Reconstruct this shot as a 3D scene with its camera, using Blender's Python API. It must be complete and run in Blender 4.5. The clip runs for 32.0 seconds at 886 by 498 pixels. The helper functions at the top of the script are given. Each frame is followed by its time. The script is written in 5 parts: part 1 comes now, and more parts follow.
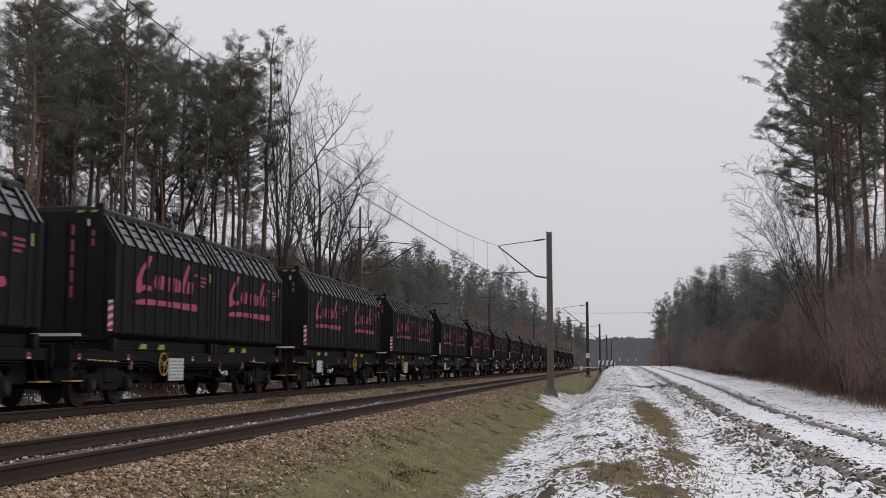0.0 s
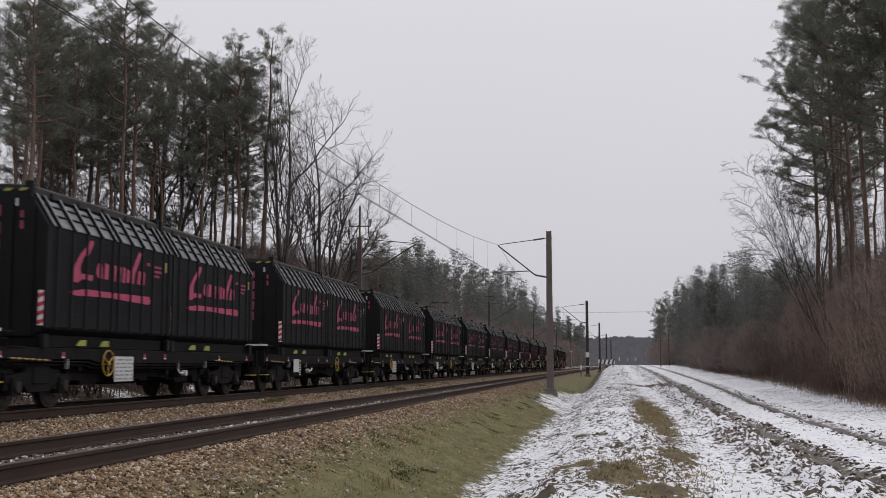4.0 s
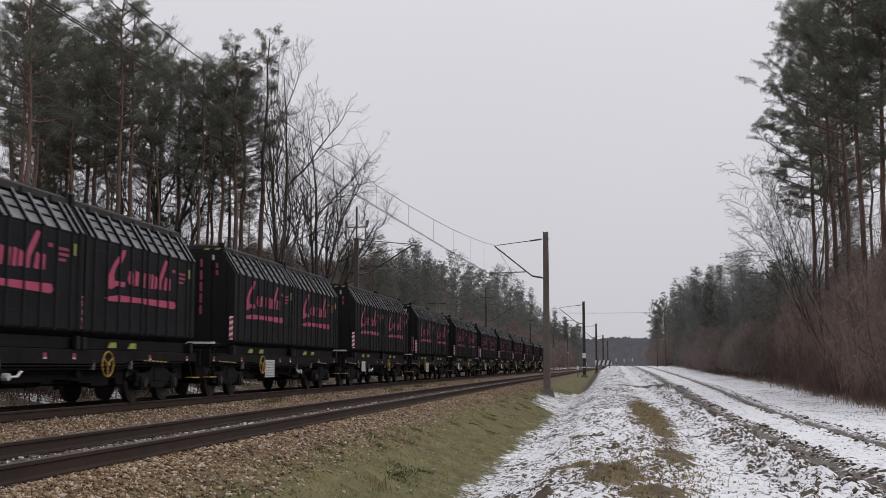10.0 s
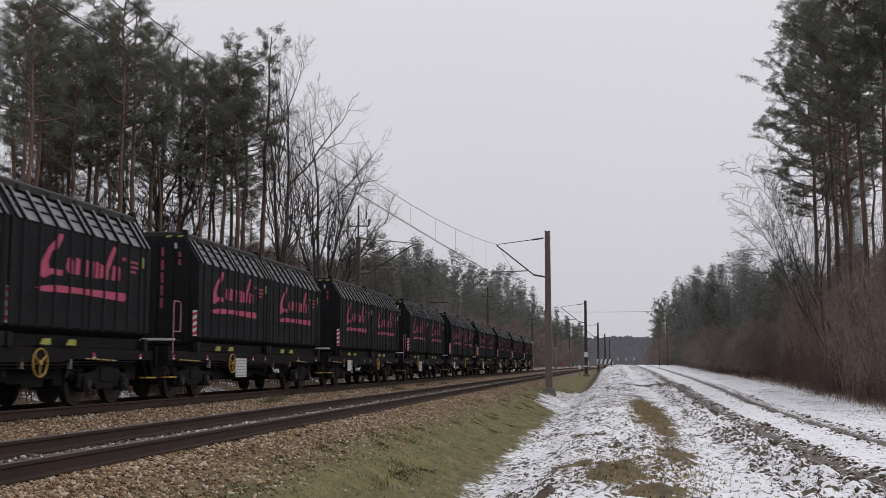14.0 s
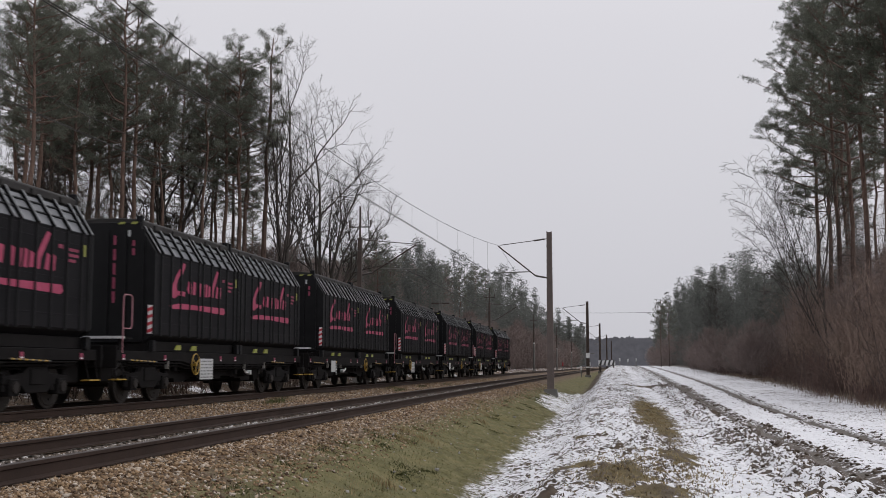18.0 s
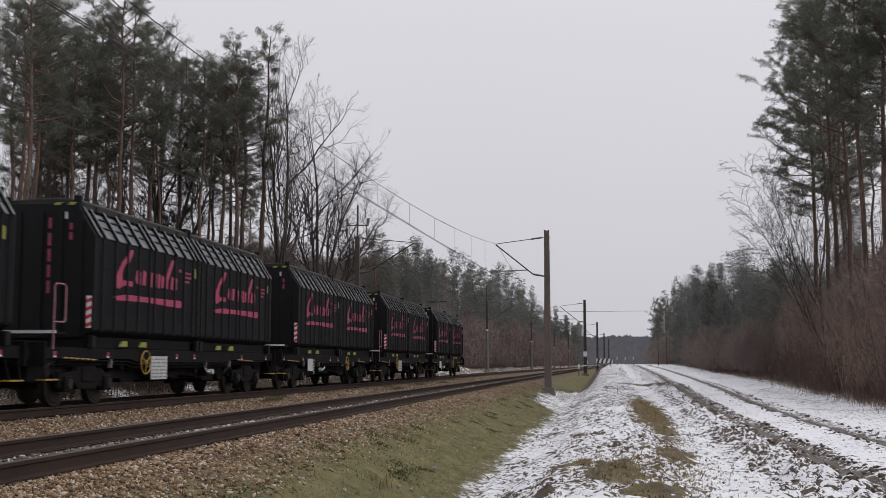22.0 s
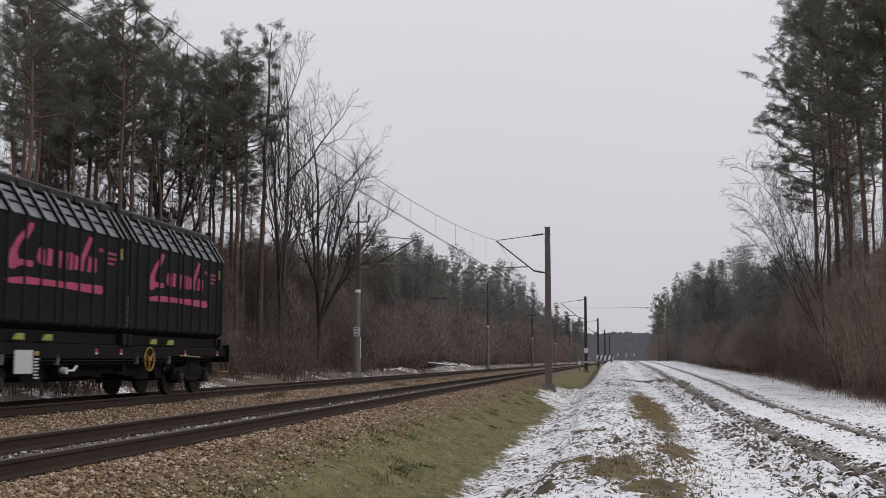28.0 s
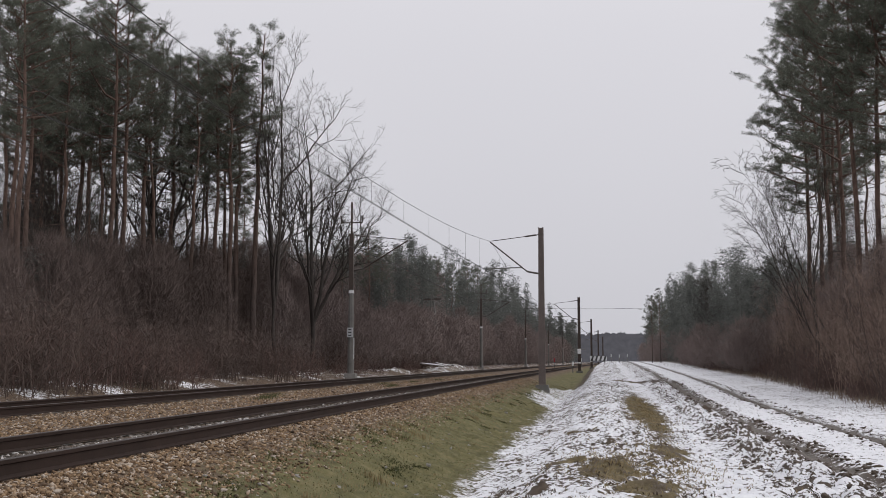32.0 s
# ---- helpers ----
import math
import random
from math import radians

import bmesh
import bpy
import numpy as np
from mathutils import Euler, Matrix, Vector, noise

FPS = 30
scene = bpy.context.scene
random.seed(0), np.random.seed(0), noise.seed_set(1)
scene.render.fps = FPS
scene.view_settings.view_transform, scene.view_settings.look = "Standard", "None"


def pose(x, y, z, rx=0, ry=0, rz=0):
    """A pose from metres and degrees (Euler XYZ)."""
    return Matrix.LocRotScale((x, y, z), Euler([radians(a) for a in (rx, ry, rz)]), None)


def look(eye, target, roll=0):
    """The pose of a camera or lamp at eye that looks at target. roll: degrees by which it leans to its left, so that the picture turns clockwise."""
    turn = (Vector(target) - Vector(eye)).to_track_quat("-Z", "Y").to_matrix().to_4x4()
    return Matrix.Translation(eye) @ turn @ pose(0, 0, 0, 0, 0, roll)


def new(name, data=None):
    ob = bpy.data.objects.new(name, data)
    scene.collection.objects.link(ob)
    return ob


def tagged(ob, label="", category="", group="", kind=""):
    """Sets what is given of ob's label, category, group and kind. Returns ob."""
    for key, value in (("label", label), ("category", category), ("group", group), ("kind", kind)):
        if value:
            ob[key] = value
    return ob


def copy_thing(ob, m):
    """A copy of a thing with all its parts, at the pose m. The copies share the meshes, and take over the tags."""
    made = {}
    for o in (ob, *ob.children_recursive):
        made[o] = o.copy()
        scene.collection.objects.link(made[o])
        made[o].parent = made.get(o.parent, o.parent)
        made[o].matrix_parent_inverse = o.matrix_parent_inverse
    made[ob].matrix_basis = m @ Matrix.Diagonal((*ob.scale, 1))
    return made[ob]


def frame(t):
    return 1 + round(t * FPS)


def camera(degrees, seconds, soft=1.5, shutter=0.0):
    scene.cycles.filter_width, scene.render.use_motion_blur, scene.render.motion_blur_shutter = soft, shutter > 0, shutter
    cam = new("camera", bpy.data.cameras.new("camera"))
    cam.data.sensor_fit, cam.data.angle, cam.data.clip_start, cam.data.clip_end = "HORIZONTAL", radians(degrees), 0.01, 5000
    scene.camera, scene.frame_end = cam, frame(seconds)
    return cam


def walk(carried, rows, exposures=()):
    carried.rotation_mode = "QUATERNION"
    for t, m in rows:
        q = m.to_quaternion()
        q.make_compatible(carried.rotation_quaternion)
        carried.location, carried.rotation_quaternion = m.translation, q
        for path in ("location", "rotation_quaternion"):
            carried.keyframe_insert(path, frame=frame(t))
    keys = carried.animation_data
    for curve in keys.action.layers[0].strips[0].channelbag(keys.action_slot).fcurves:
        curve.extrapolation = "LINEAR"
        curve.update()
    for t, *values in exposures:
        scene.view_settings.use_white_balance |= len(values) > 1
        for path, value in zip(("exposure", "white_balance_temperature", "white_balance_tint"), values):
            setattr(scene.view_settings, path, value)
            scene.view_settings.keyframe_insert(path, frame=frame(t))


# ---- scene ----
EYE = 0.865          # lens height over the rail heads
AIM = [(0, 8.570, 6.029), (0.5, 8.577, 6.032), (1, 8.569, 6.027), (1.5, 8.528, 6.026), (2, 8.529, 5.986), (2.5, 8.564, 5.989),
       (3, 8.521, 5.985), (3.5, 8.570, 5.985), (5.5, 8.477, 5.983), (6, 8.485, 5.986), (6.5, 8.488, 5.989), (7, 8.497, 5.986),
       (7.5, 8.485, 6.026), (8, 8.442, 6.027), (8.5, 8.407, 6.023), (9, 8.397, 6.027), (10, 8.391, 6.027), (10.5, 8.405, 6.017),
       (11, 8.437, 5.983), (11.5, 8.444, 5.992), (12, 8.443, 6.021), (12.5, 8.429, 6.024), (13, 8.405, 5.988), (13.5, 8.442, 5.983)]
AIM += [(14, 8.484, 5.973), (14.5, 8.481, 5.950), (16.5, 8.569, 5.972), (17, 8.575, 5.985), (17.5, 8.540, 5.991), (18, 8.574, 6.021),
        (18.5, 8.578, 6.021), (19, 8.576, 5.983), (19.5, 8.572, 5.982), (20, 8.533, 5.982), (20.5, 8.540, 5.978), (21, 8.487, 5.972),
        (21.5, 8.443, 5.937), (22, 8.443, 5.940), (22.5, 8.486, 5.937), (23, 8.529, 5.935), (23.5, 8.530, 5.894), (24, 8.525, 5.893)]
AIM += [(24.5, 8.493, 5.887), (25, 8.490, 5.859), (25.5, 8.450, 5.878), (27.5, 8.447, 5.804), (28, 8.484, 5.761), (28.5, 8.447, 5.760),
        (29, 8.406, 5.757), (29.5, 8.394, 5.751), (30, 8.361, 5.760), (30.5, 8.306, 5.760), (31, 8.229, 5.804), (31.5, 8.186, 5.802),
        (32, 8.146, 5.801)]
cam = camera(43.62, 32.0, soft=0.5, shutter=0.4)
walk(cam, [(t, pose(0, 0, EYE, 90 + up, 0, left)) for t, left, up in AIM], exposures=[(0, 0.0), (32, 0.0)])

# overcast winter sky
world = bpy.data.worlds.new("world")
scene.world = world
world.use_nodes = True
wn, wl = world.node_tree.nodes, world.node_tree.links
sky = wn.new("ShaderNodeTexSky")
sky.sky_type, sky.sun_disc = "NISHITA", False
sky.sun_elevation, sky.sun_rotation = radians(38), radians(84)
sky.air_density, sky.dust_density = 1.0, 4.0
grey = wn.new("ShaderNodeHueSaturation")
grey.inputs["Saturation"].default_value = 0.12
wl.new(sky.outputs[0], grey.inputs["Color"])
dim = wn.new("ShaderNodeMix")
dim.data_type = "RGBA"
dim.inputs["Factor"].default_value = 0.9
coord = wn.new("ShaderNodeTexCoord")
split = wn.new("ShaderNodeSeparateXYZ")
wl.new(coord.outputs["Generated"], split.inputs[0])
ramp = wn.new("ShaderNodeValToRGB")
# an overcast sky is far brighter overhead than at the horizon
for e, (at, tone) in zip((ramp.color_ramp.elements[0], ramp.color_ramp.elements[1], ramp.color_ramp.elements.new(1.0)),
                         ((0.0, (5.6, 5.6, 6.1, 1)), (0.45, (7.4, 7.3, 7.8, 1)), (1.0, (10.8, 10.65, 11.1, 1)))):
    e.position, e.color = at, tone
cloud = wn.new("ShaderNodeTexNoise")
cloud.inputs["Scale"].default_value = 1.6
cloud.inputs["Detail"].default_value = 3
wl.new(coord.outputs["Generated"], cloud.inputs["Vector"])
madd = wn.new("ShaderNodeMath")
madd.operation = "MULTIPLY_ADD"
madd.inputs[1].default_value = 0.25
wl.new(cloud.outputs["Fac"], madd.inputs[0])
wl.new(split.outputs["Z"], madd.inputs[2])
wl.new(madd.outputs[0], ramp.inputs[0])
wl.new(grey.outputs[0], dim.inputs["A"])
wl.new(ramp.outputs[0], dim.inputs["B"])
wl.new(dim.outputs["Result"], wn["Background"].inputs["Color"])
wn["Background"].inputs["Strength"].default_value = 0.1
sun = new("sun", bpy.data.lights.new("sun", "SUN"))
sun.data.energy, sun.data.angle, sun.data.color = 0.8, radians(60), (1, 0.97, 0.93)
sun.matrix_world = look((0, 0, 60), (-38, -4, 60 - 30))


# ---- materials ----
class Nodes:
    def __init__(self, name):
        self.mat = bpy.data.materials.new(name)
        self.mat.use_nodes = True
        self.n, self.l = self.mat.node_tree.nodes, self.mat.node_tree.links
        self.b = self.n["Principled BSDF"]

    def add(self, kind, **sockets):
        node = self.n.new("ShaderNode" + kind)
        for k, v in sockets.items():
            self.put(node, k.replace("_", " "), v)
        return node

    def put(self, node, key, v):
        sock = node.inputs[int(key)] if key.isdigit() else node.inputs[key]
        if isinstance(v, bpy.types.NodeSocket):
            self.l.new(v, sock)
        else:
            sock.default_value = v

    def place(self, kind="Object"):
        return self.add("TexCoord").outputs[kind]

    def world_place(self):
        return self.add("NewGeometry").outputs["Position"]

    def noise(self, vec, scale, detail=4, rough=0.55):
        return self.add("TexNoise", Vector=vec, Scale=scale, Detail=detail, Roughness=rough).outputs["Fac"]

    def ramp(self, fac, *stops):
        r = self.add("ValToRGB", Fac=fac)
        while len(r.color_ramp.elements) < len(stops):
            r.color_ramp.elements.new(0.5)
        for e, (p, c) in zip(r.color_ramp.elements, stops):
            e.position, e.color = p, (*c, 1) if len(c) == 3 else c
        return r.outputs["Color"]

    def mix(self, fac, a, b, blend="MIX"):
        m = self.add("Mix")
        m.data_type, m.blend_type = "RGBA", blend
        for key, v in (("Factor", fac), ("A", a), ("B", b)):
            s = [q for q in m.inputs if q.name == key and (q.type == "RGBA" or key == "Factor" and q.type == "VALUE")][0]
            if isinstance(v, bpy.types.NodeSocket):
                self.l.new(v, s)
            else:
                s.default_value = (*v, 1) if isinstance(v, tuple) and len(v) == 3 else v
        return [o for o in m.outputs if o.type == "RGBA"][0]

    def math(self, op, a, b=0.0, c=0.0):
        m = self.n.new("ShaderNodeMath")
        m.operation = op
        for i, v in enumerate((a, b, c)):
            self.put(m, str(i), v)
        return m.outputs[0]

    def bump(self, height, strength=0.4, distance=0.02):
        self.put(self.b, "Normal", self.add("Bump", Height=height, Strength=strength, Distance=distance).outputs[0])

    def done(self, color, rough=0.6, metal=0.0, spec=0.5):
        for k, v in (("Base Color", (*color, 1) if isinstance(color, tuple) and len(color) == 3 else color), ("Roughness", rough),
                     ("Metallic", metal), ("Specular IOR Level", spec)):
            self.put(self.b, k, v)
        return self.mat


def surface(name, low, high, scale=6.0, fine=60.0, rough=0.6, metal=0.0, bump=0.3, depth=0.01, spec=0.5, vary=0.0):
    """Two scales of variation between two colours, with relief."""
    m = Nodes(name)
    p = m.place()
    big, small = m.noise(p, scale), m.noise(p, fine, 3)
    f = m.math("MULTIPLY_ADD", small, 0.45, m.math("MULTIPLY", big, 0.6))
    col = m.ramp(f, (0.32, low), (0.72, high))
    if vary:
        r = m.add("ObjectInfo").outputs["Random"]
        hsv = m.add("HueSaturation", Color=col, Value=m.math("MULTIPLY_ADD", r, vary, 1 - vary / 2))
        col = hsv.outputs[0]
    m.bump(f, bump, depth)
    return m.done(col, m.math("MULTIPLY_ADD", small, 0.2, rough - 0.1), metal, spec)


BLACK = surface("black_paint", (0.006, 0.006, 0.007), (0.016, 0.015, 0.017), 1.5, 30, 0.55, bump=0.1, depth=0.004, spec=0.06)
BLACK_RIB = surface("black_rib_paint", (0.008, 0.008, 0.009), (0.014, 0.014, 0.015), 2, 40, 0.5, bump=0.1, depth=0.003, spec=0.1)
GREY_COVER = surface("grey_roof_sheet", (0.105, 0.11, 0.12), (0.18, 0.186, 0.2), 2, 25, 0.4, bump=0.1, depth=0.004, spec=0.3)
LIT_RIB_EDGE = surface("lit_rib_edge", (0.13, 0.135, 0.143), (0.23, 0.235, 0.245), 4, 30, 0.45, bump=0.1)
ROOF_BEAM = surface("dark_roof_beam", (0.018, 0.017, 0.017), (0.04, 0.038, 0.037), 2, 25, 0.6, bump=0.15, spec=0.12)
PINK = surface("pink_paint", (0.26, 0.025, 0.072), (0.38, 0.05, 0.115), 5, 50, 0.5, bump=0.05)
RED = surface("red_sheeting", (0.36, 0.022, 0.035), (0.48, 0.04, 0.06), 5, 50, 0.4, bump=0.05)
WHITE = surface("white_sheeting", (0.55, 0.55, 0.56), (0.75, 0.75, 0.76), 5, 50, 0.45, bump=0.05)
LIME = surface("lime_paint", (0.17, 0.185, 0.03), (0.28, 0.29, 0.06), 5, 40, 0.5, bump=0.05)
RAIL_PINK = surface("worn_pale_rail_paint", (0.26, 0.1, 0.125), (0.42, 0.2, 0.225), 5, 50, 0.6, bump=0.05)
# dull pink for small marks; on end walls it also carries their shade
PINK_DULL = surface("dull_shaded_pink", (0.15, 0.017, 0.044), (0.27, 0.036, 0.085), 8, 60, 0.6, bump=0.05)
YELLOW = surface("yellow_paint", (0.25, 0.155, 0.025), (0.4, 0.25, 0.04), 5, 40, 0.5, bump=0.05)
STEEL_DARK = surface("grimy_wagon_steel", (0.007, 0.0066, 0.007), (0.015, 0.0138, 0.014), 3, 35, 0.7, bump=0.3, spec=0.05)
WHEEL = surface("wheel_steel", (0.012, 0.011, 0.011), (0.035, 0.03, 0.028), 4, 40, 0.5, metal=0.5)
GREY_BOARD = surface("grey_board", (0.36, 0.37, 0.38), (0.5, 0.51, 0.52), 3, 60, 0.5, bump=0.05)
INK = surface("faded_ink", (0.03, 0.03, 0.03), (0.07, 0.07, 0.07), 8, 60, 0.7)
FAINT_INK = surface("weathered_writing", (0.14, 0.14, 0.145), (0.24, 0.24, 0.245), 8, 60, 0.7)
RAIL_RUST = surface("rusty_rail", (0.022, 0.014, 0.011), (0.042, 0.026, 0.021), 2, 40, 0.8, bump=0.3, spec=0.2)
RAIL_HEAD = surface("dull_rail_head", (0.035, 0.026, 0.023), (0.075, 0.062, 0.058), 0.6, 30, 0.7, metal=0.2, bump=0.05)
CONCRETE = surface("weathered_concrete", (0.16, 0.15, 0.14), (0.32, 0.31, 0.29), 2, 45, 0.85, bump=0.4)
SLEEPER = surface("old_sleeper", (0.1, 0.085, 0.07), (0.2, 0.18, 0.155), 3, 40, 0.85, bump=0.4)
POST_RUST = surface("rusty_mast_paint", (0.1, 0.079, 0.072), (0.17, 0.138, 0.127), 1.2, 25, 0.8, bump=0.2)
POST_DARK = surface("dark_mast_steel", (0.03, 0.022, 0.018), (0.075, 0.05, 0.04), 1.5, 30, 0.7, bump=0.3)
POST_PALE = surface("pale_mast_paint", (0.1, 0.096, 0.09), (0.19, 0.182, 0.17), 2, 30, 0.75, bump=0.3)
WIRE = surface("tarnished_wire", (0.042, 0.041, 0.04), (0.072, 0.07, 0.068), 3, 30, 0.8, spec=0.05)
INSULATOR = surface("brown_insulator", (0.05, 0.04, 0.036), (0.09, 0.075, 0.068), 3, 30, 0.3)


def leafy(m, col, through_=0.4):
    """Leaves and needles let part of the light through."""
    m.done(col, 0.75, 0, 0.2)
    mixed = m.add("MixShader", Fac=through_)
    m.l.new(m.b.outputs[0], mixed.inputs[1])
    m.l.new(m.add("BsdfTranslucent", Color=col).outputs[0], mixed.inputs[2])
    m.l.new(mixed.outputs[0], m.n["Material Output"].inputs["Surface"])
    return m.mat


def far_leaf_material():
    m = Nodes("far_conifer")
    p = m.world_place()
    isl = m.add("NewGeometry").outputs["Random Per Island"]
    f = m.math("MULTIPLY_ADD", isl, 0.4, m.math("MULTIPLY", m.noise(p, 0.12, 3), 0.8))
    return leafy(m, m.ramp(f, (0.3, (0.098, 0.105, 0.098)), (0.85, (0.185, 0.192, 0.178))), 0.55)


def needle_material():
    m = Nodes("pine_needles")
    f = m.noise(m.world_place(), 0.7, 3)
    isl = m.add("NewGeometry").outputs["Random Per Island"]
    col = m.ramp(m.math("MULTIPLY_ADD", isl, 0.5, m.math("MULTIPLY", f, 0.6)), (0.2, (0.096, 0.105, 0.084)), (0.85, (0.172, 0.182, 0.146)))
    return leafy(m, col, 0.5)


def bark_material(name, foot, top, at, span):
    m = Nodes(name)
    p = m.place()
    z = m.add("SeparateXYZ", Vector=p).outputs["Z"]
    map_ = m.add("Mapping", Vector=p, Scale=(1, 1, 0.25)).outputs[0]
    n = m.noise(map_, 9, 5, 0.65)
    k = m.math("MULTIPLY_ADD", n, 0.5, m.math("DIVIDE", m.math("SUBTRACT", z, at), span))
    base = m.ramp(k, (0.1, foot), (0.9, top))
    col = m.mix(m.math("MULTIPLY", m.ramp(n, (0.4, (0, 0, 0)), (0.65, (1, 1, 1))), 0.6), base, (0.025, 0.02, 0.018))
    m.bump(n, 0.8, 0.04)
    return m.done(col, 0.9, 0, 0.2)


NEEDLES = needle_material()
PINE_BARK = bark_material("pine_bark", (0.095, 0.073, 0.066), (0.165, 0.11, 0.088), 5.0, 7.0)
BARE_BARK = bark_material("grey_bark", (0.058, 0.05, 0.046), (0.105, 0.092, 0.083), 3.0, 10.0)
BIRCH_BARK = bark_material("birch_bark", (0.3, 0.28, 0.26), (0.5, 0.48, 0.45), 0.0, 6.0)
BARE_TWIG = surface("grey_brown_twigs", (0.034, 0.029, 0.026), (0.066, 0.056, 0.05), 0.4, 3, 0.85, bump=0.0, spec=0.2)
TWIG = surface("brown_twigs", (0.066, 0.049, 0.043), (0.142, 0.106, 0.091), 0.35, 3, 0.85, bump=0.0, spec=0.2)
TWIG_RED = surface("reddish_twigs", (0.086, 0.057, 0.05), (0.185, 0.123, 0.105), 0.35, 3, 0.85, bump=0.0, spec=0.2)
TWIG_TAN = surface("tan_twigs", (0.195, 0.142, 0.117), (0.36, 0.268, 0.22), 0.35, 3, 0.85, bump=0.0, spec=0.2)
FAR_TWIG = surface("far_twigs", (0.145, 0.115, 0.107), (0.285, 0.23, 0.212), 0.12, 2, 0.85, bump=0.0, spec=0.15)
UNDER_TWIG = surface("undergrowth_twigs", (0.088, 0.067, 0.06), (0.18, 0.14, 0.126), 0.2, 2, 0.85, bump=0.0, spec=0.15)
FAR_LEAF = far_leaf_material()
STALK = surface("brown_dead_stalks", (0.14, 0.105, 0.078), (0.27, 0.21, 0.16), 1, 9, 0.85, bump=0.0, spec=0.2)
MOSS = surface("dark_green_moss", (0.05, 0.058, 0.025), (0.115, 0.115, 0.052), 0.8, 9, 0.9, bump=0.0, spec=0.1)
STRAW = surface("dead_grass", (0.16, 0.12, 0.06), (0.34, 0.27, 0.15), 1, 9, 0.85, bump=0.0, spec=0.2)
DEAD_TUFT = surface("withered_tufts", (0.05, 0.04, 0.032), (0.13, 0.1, 0.075), 1, 9, 0.9, bump=0.0, spec=0.1)
GREEN_GRASS = surface("short_green_grass", (0.095, 0.098, 0.044), (0.2, 0.182, 0.09), 0.8, 9, 0.85, bump=0.0, spec=0.2)
EARTH = surface("bare_earth", (0.035, 0.025, 0.018), (0.09, 0.065, 0.045), 3, 30, 0.9)


def stone_material():
    m = Nodes("ballast_stone")
    isl = m.add("NewGeometry").outputs["Random Per Island"]
    n = m.noise(m.world_place(), 40, 3)
    col = m.ramp(m.math("MULTIPLY_ADD", n, 0.25, m.math("MULTIPLY", isl, 0.85)), (0.08, (0.05, 0.033, 0.023)), (0.4, (0.168, 0.106, 0.06)),
                 (0.75, (0.305, 0.208, 0.122)), (0.95, (0.44, 0.38, 0.32)))
    m.bump(n, 0.4, 0.01)
    return m.done(col, 0.85, 0, 0.3)


STONE = stone_material()


def crib_stone_material():
    m = Nodes("snow_dusted_stone")
    isl = m.add("NewGeometry").outputs["Random Per Island"]
    n = m.noise(m.world_place(), 30, 3)
    col = m.ramp(m.math("MULTIPLY_ADD", n, 0.3, m.math("MULTIPLY", isl, 0.8)), (0.1, (0.06, 0.05, 0.042)), (0.55, (0.13, 0.108, 0.092)),
                 (0.78, (0.26, 0.23, 0.205)), (0.93, (0.55, 0.53, 0.52)))
    return m.done(col, 0.85, 0, 0.3)


CRIB = crib_stone_material()
SNOW = surface("old_snow", (0.66, 0.67, 0.7), (0.82, 0.82, 0.84), 4, 30, 0.7, spec=0.25)


def heap_material():
    m = Nodes("snowy_heap")
    p = m.world_place()
    n, f = m.noise(p, 0.9, 4), m.noise(p, 7, 4)
    earth = m.ramp(f, (0.3, (0.09, 0.07, 0.05)), (0.7, (0.2, 0.16, 0.12)))
    k = m.ramp(m.math("MULTIPLY_ADD", f, 0.5, m.math("MULTIPLY", n, 0.6)), (0.56, (0, 0, 0)), (0.62, (1, 1, 1)))
    m.bump(f, 0.5, 0.05)
    return m.done(m.mix(k, earth, (0.72, 0.73, 0.76)), 0.85, 0, 0.2)


HEAP = heap_material()


